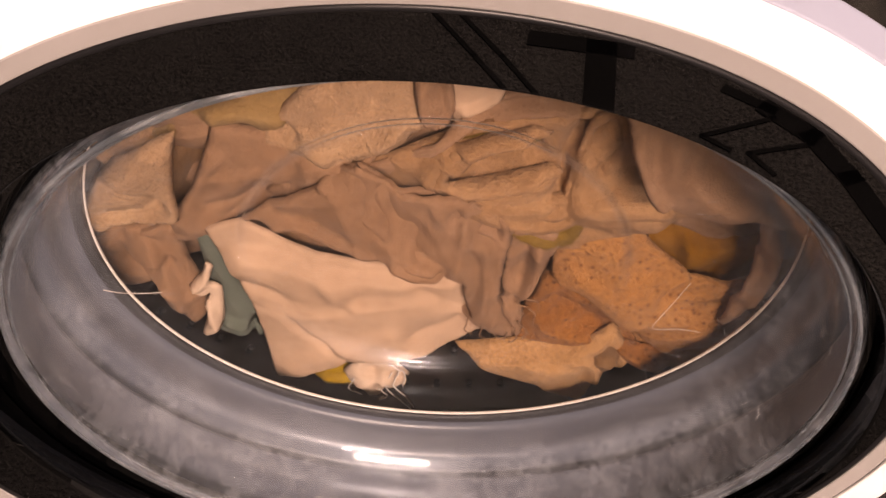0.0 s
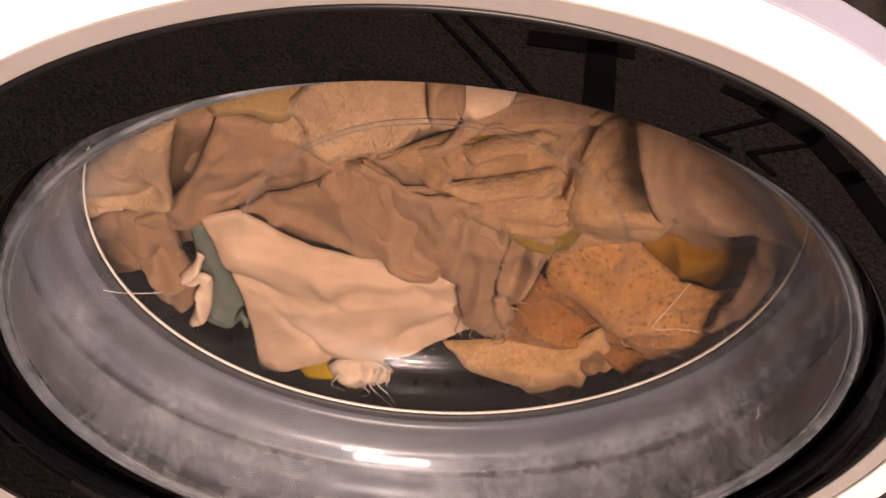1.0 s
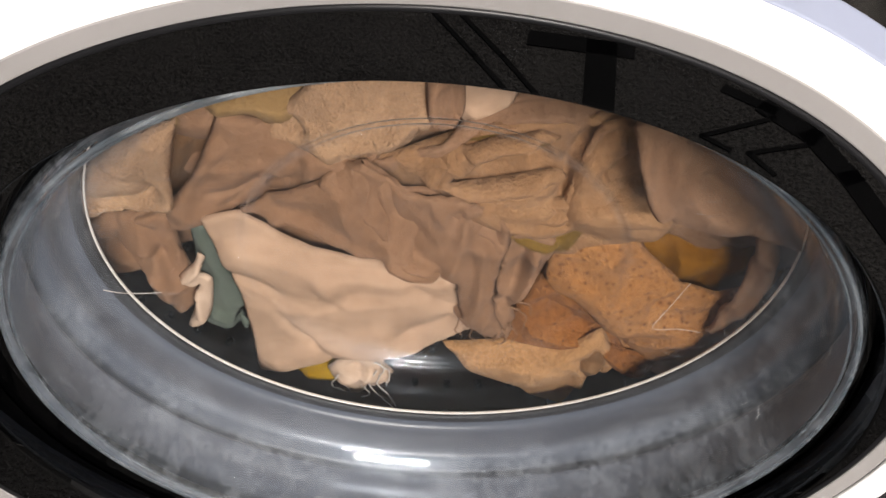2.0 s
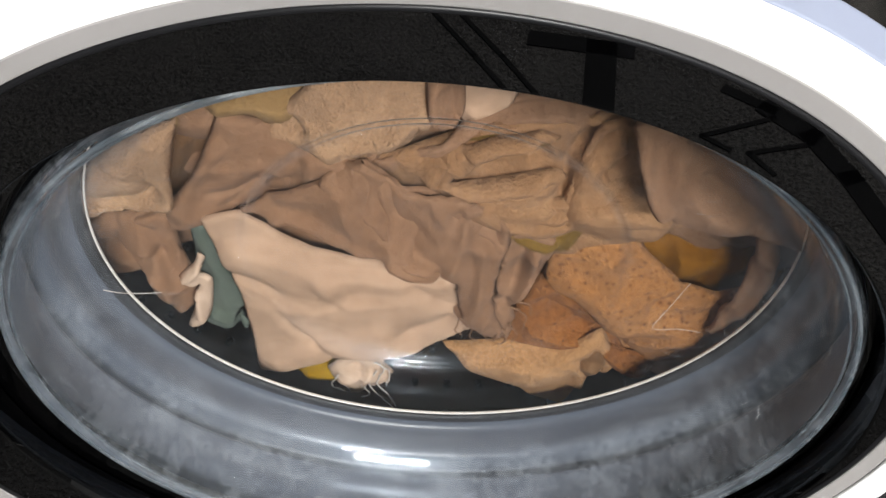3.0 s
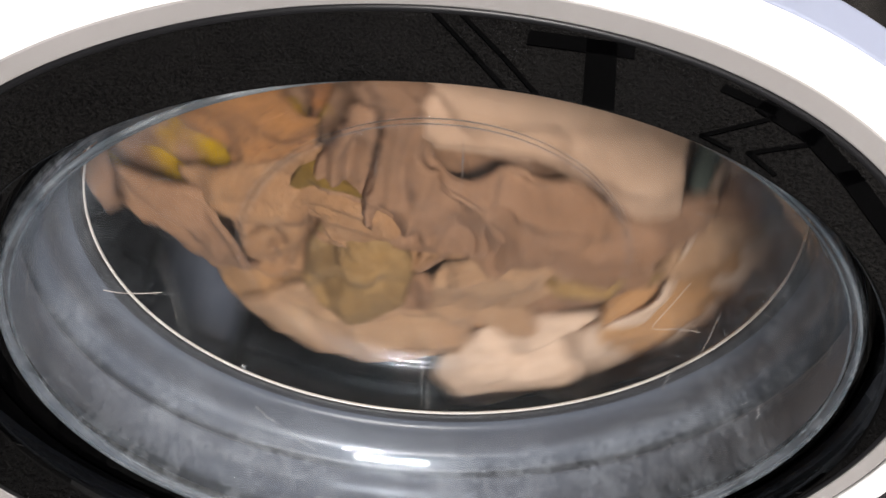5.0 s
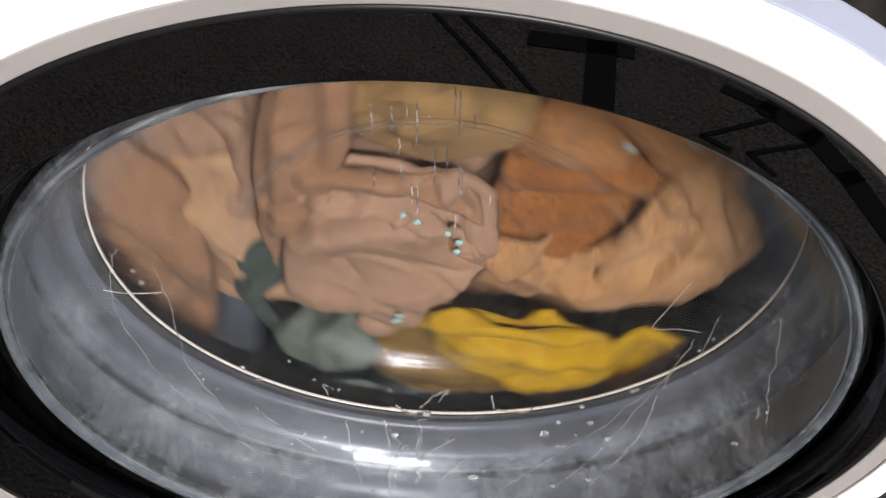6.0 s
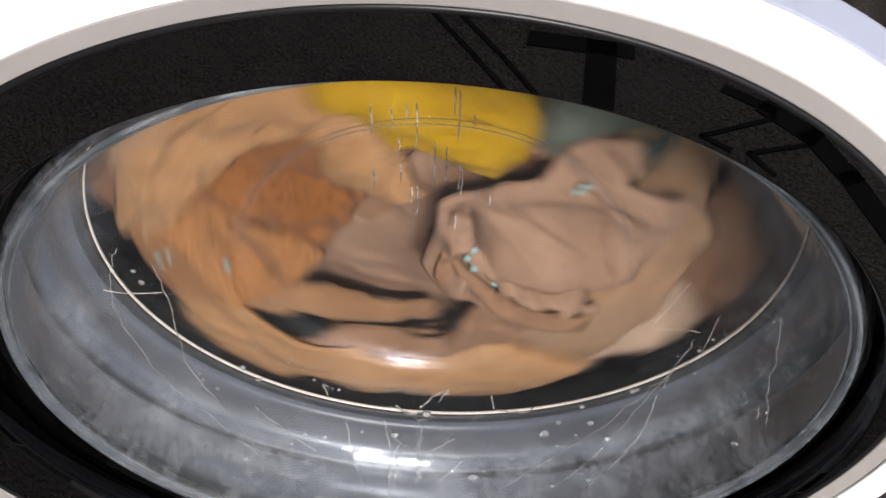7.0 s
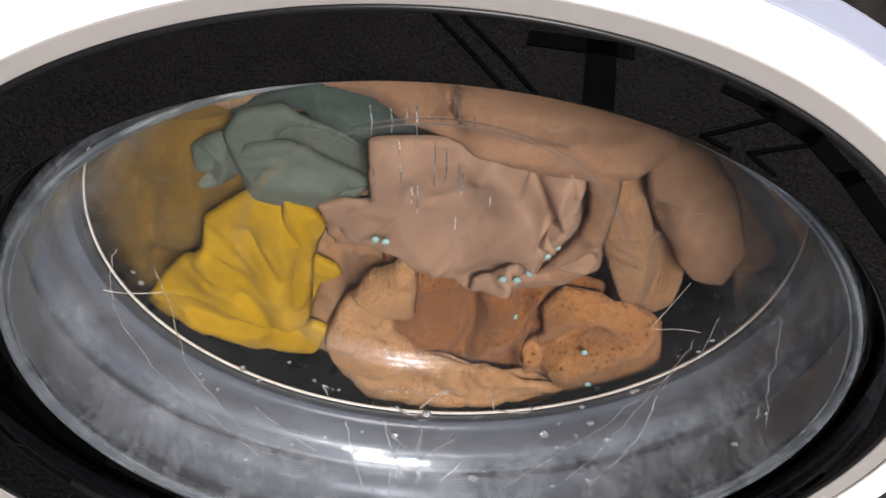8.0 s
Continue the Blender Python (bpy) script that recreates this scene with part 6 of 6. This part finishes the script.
def carried_by_drum(ob, home_turn, depth, drift=None, spread=None):
    """Rows for a piece that rolls with the load, whose middle lies below the axis; depth(t) is how far it lies behind its home; drift(t) slides it,
    spread(t) draws it towards or away from the middle."""
    home = ob.matrix_basis.copy()
    centre = Matrix.Translation((0, 0, AXIS - 0.008))
    rows = []
    for t, deg in TURN:
        spin = centre @ Matrix.Rotation(-radians(deg - home_turn), 4, "Y") @ centre.inverted()
        dx, dz = drift(t) if drift else (0.0, 0.0)
        at = spin @ home
        if spread:
            k = spread(t)[0] - 1.0
            dx, dz = dx + k * at.translation.x, dz + k * (at.translation.z - AXIS + 0.008)
        rows.append((t, Matrix.Translation((dx, depth(t), dz)) @ at))
    walk(ob, rows)


def between(table):
    def value(t):
        for (a, *p), (b, *q) in zip(table, table[1:]):
            if t <= b:
                u = min(1.0, max(0.0, (t - a) / (b - a)))
                return tuple(x + (y - x) * u for x, y in zip(p, q))
        return tuple(table[-1][1:])
    return value


def motions():
    walk(drum, [(t, Matrix.Rotation(-radians(deg), 4, "Y")) for t, deg in TURN])
    early = [fluffy_towel, rolled_hem, cream_top, brown_band, left_pink, left_hole, left_strip, ribbon, green_sock, pale_sheet, mauve_top,
             frayed_end, tan_towel, olive_under, olive_pocket, mustard_hole, orange_towel, rust_towel, peach_towel, dark_patch,
             rust_tail, cream_lint, yellow_corner, backing_towel, tan_loop, brush_flap, tan_flap, mauve_knit, sleeve_cuff, peach_roll, cream_roll, beige_roll, rose_roll, rose_edge, khaki_strip]
    late = [yellow_cloth, yellow_back, green_lobe, green_small, green_dark, pink_band, tan_slim, tan_lobe, haze_right, orange_loop, rust_middle, orange_flap,
            yellow_flap, yellow_curl, green_fold, orange_fold, pillow_end, beige_end, rose_end, cream_end, lilac_end, tan_inner, backing_end]
    for ob in early:
        carried_by_drum(ob, 0.0, lambda t: 0.085 * smooth_step(t, 4.95, 5.6))
    # towels that bulge through the opening while the drum rests, and sink back as it turns
    for ob, side in ((far_left, 0.0095), (right_haze, -0.009)):
        def bulge(t):
            return 1.0 - smooth_step(t, 3.5, 3.9)
        carried_by_drum(ob, 0.0, lambda t: 0.085 * smooth_step(t, 4.95, 5.6) - 0.02 * bulge(t), lambda t: (side * bulge(t), 0.0225 * bulge(t)))
    # pieces that tumble to the front and fall back again
    for ob in (khaki_roll, cream_fill):
        carried_by_drum(ob, 0.0, lambda t: 0.06 - 0.06 * smooth_step(t, 3.9, 4.3) + 0.085 * smooth_step(t, 4.95, 5.6))
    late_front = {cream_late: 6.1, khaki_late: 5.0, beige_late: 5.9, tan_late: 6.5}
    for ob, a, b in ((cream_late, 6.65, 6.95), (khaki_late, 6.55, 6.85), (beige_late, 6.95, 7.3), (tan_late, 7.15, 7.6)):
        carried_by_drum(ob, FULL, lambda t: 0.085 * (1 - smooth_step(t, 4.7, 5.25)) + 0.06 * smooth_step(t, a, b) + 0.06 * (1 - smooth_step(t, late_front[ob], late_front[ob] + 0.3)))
    carried_by_drum(deep_towel, FULL, lambda t: 0.11 - 0.08 * smooth_step(t, 3.8, 4.3) + 0.08 * smooth_step(t, 7.0, 7.6))
    green = between([(0.0, 1.0), (5.0, 1.2), (5.8, 1.5), (6.0, 1.8), (6.5, 1.95), (6.8, 1.8), (7.0, 1.4), (7.2, 1.05), (7.5, 0.95), (7.8, 1.0), (8.0, 1.0)])
    yellow = between([(0.0, 1.0), (5.8, 1.1), (6.0, 1.25), (6.5, 1.2), (6.8, 0.9), (7.0, 0.8), (7.2, 0.92), (7.5, 0.84), (7.8, 1.0), (8.0, 1.0)])
    orange = between([(0.0, 1.0), (5.8, 0.9), (6.0, 0.78), (6.2, 0.75), (6.5, 0.6), (6.8, 0.72), (7.0, 0.85), (7.2, 1.0), (7.5, 0.93), (7.8, 1.0), (8.0, 1.0)])
    pull = {}
    for ob in (green_lobe, green_small, green_dark, green_fold):
        pull[ob] = green
    for ob in (yellow_cloth, yellow_back, yellow_flap, yellow_curl):
        pull[ob] = yellow
    for ob in (orange_loop, rust_middle, orange_flap, orange_fold):
        pull[ob] = orange
    for ob in late:
        carried_by_drum(ob, FULL, lambda t: 0.085 * (1 - smooth_step(t, 4.7, 5.25)), None, pull.get(ob))
    slide = between([(0.0, 0.0, 0.0), (4.7, 0.0, 0.0), (5.8, -0.02, -0.02), (6.0, -0.02, -0.04), (6.2, 0.02, -0.04), (6.5, 0.055, -0.028),
                     (6.8, 0.07, 0.0), (7.0, 0.055, 0.012), (7.2, 0.03, 0.014), (7.5, 0.014, 0.006), (7.75, 0.0, 0.0), (8.0, 0.0, 0.0)])
    for ob in (mauve_front, mauve_tail, mauve_ruffle, mauve_fold):
        carried_by_drum(ob, FULL, lambda t: 0.085 * (1 - smooth_step(t, 4.7, 5.25)), slide)
    for cloth_piece, ob in beads:
        carried_by_drum(ob, FULL, lambda t: 0.085 * (1 - smooth_step(t, 4.7, 5.25)), slide if cloth_piece is mauve_front else None, pull.get(cloth_piece))
    # water is flung from the load onto the glass, then creeps down a little
    for k, ob in enumerate(drops + streaks):
        x, y, z = ob.location
        hit_at = 5.0 + 0.6 * ((k * 0.37) % 1.0)
        creep = 0.004 * ((k * 0.61) % 1.0)
        walk(ob, [(0.0, pose(x * 0.6, y + 0.16, z * 0.8 + AXIS * 0.2)), (hit_at - 0.25, pose(x * 0.6, y + 0.16, z * 0.8 + AXIS * 0.2)),
                  (hit_at, pose(x, y, z)), (6.5, pose(x, y, z)), (8.0, pose(x, y, z - creep * 0.3))])


motions()
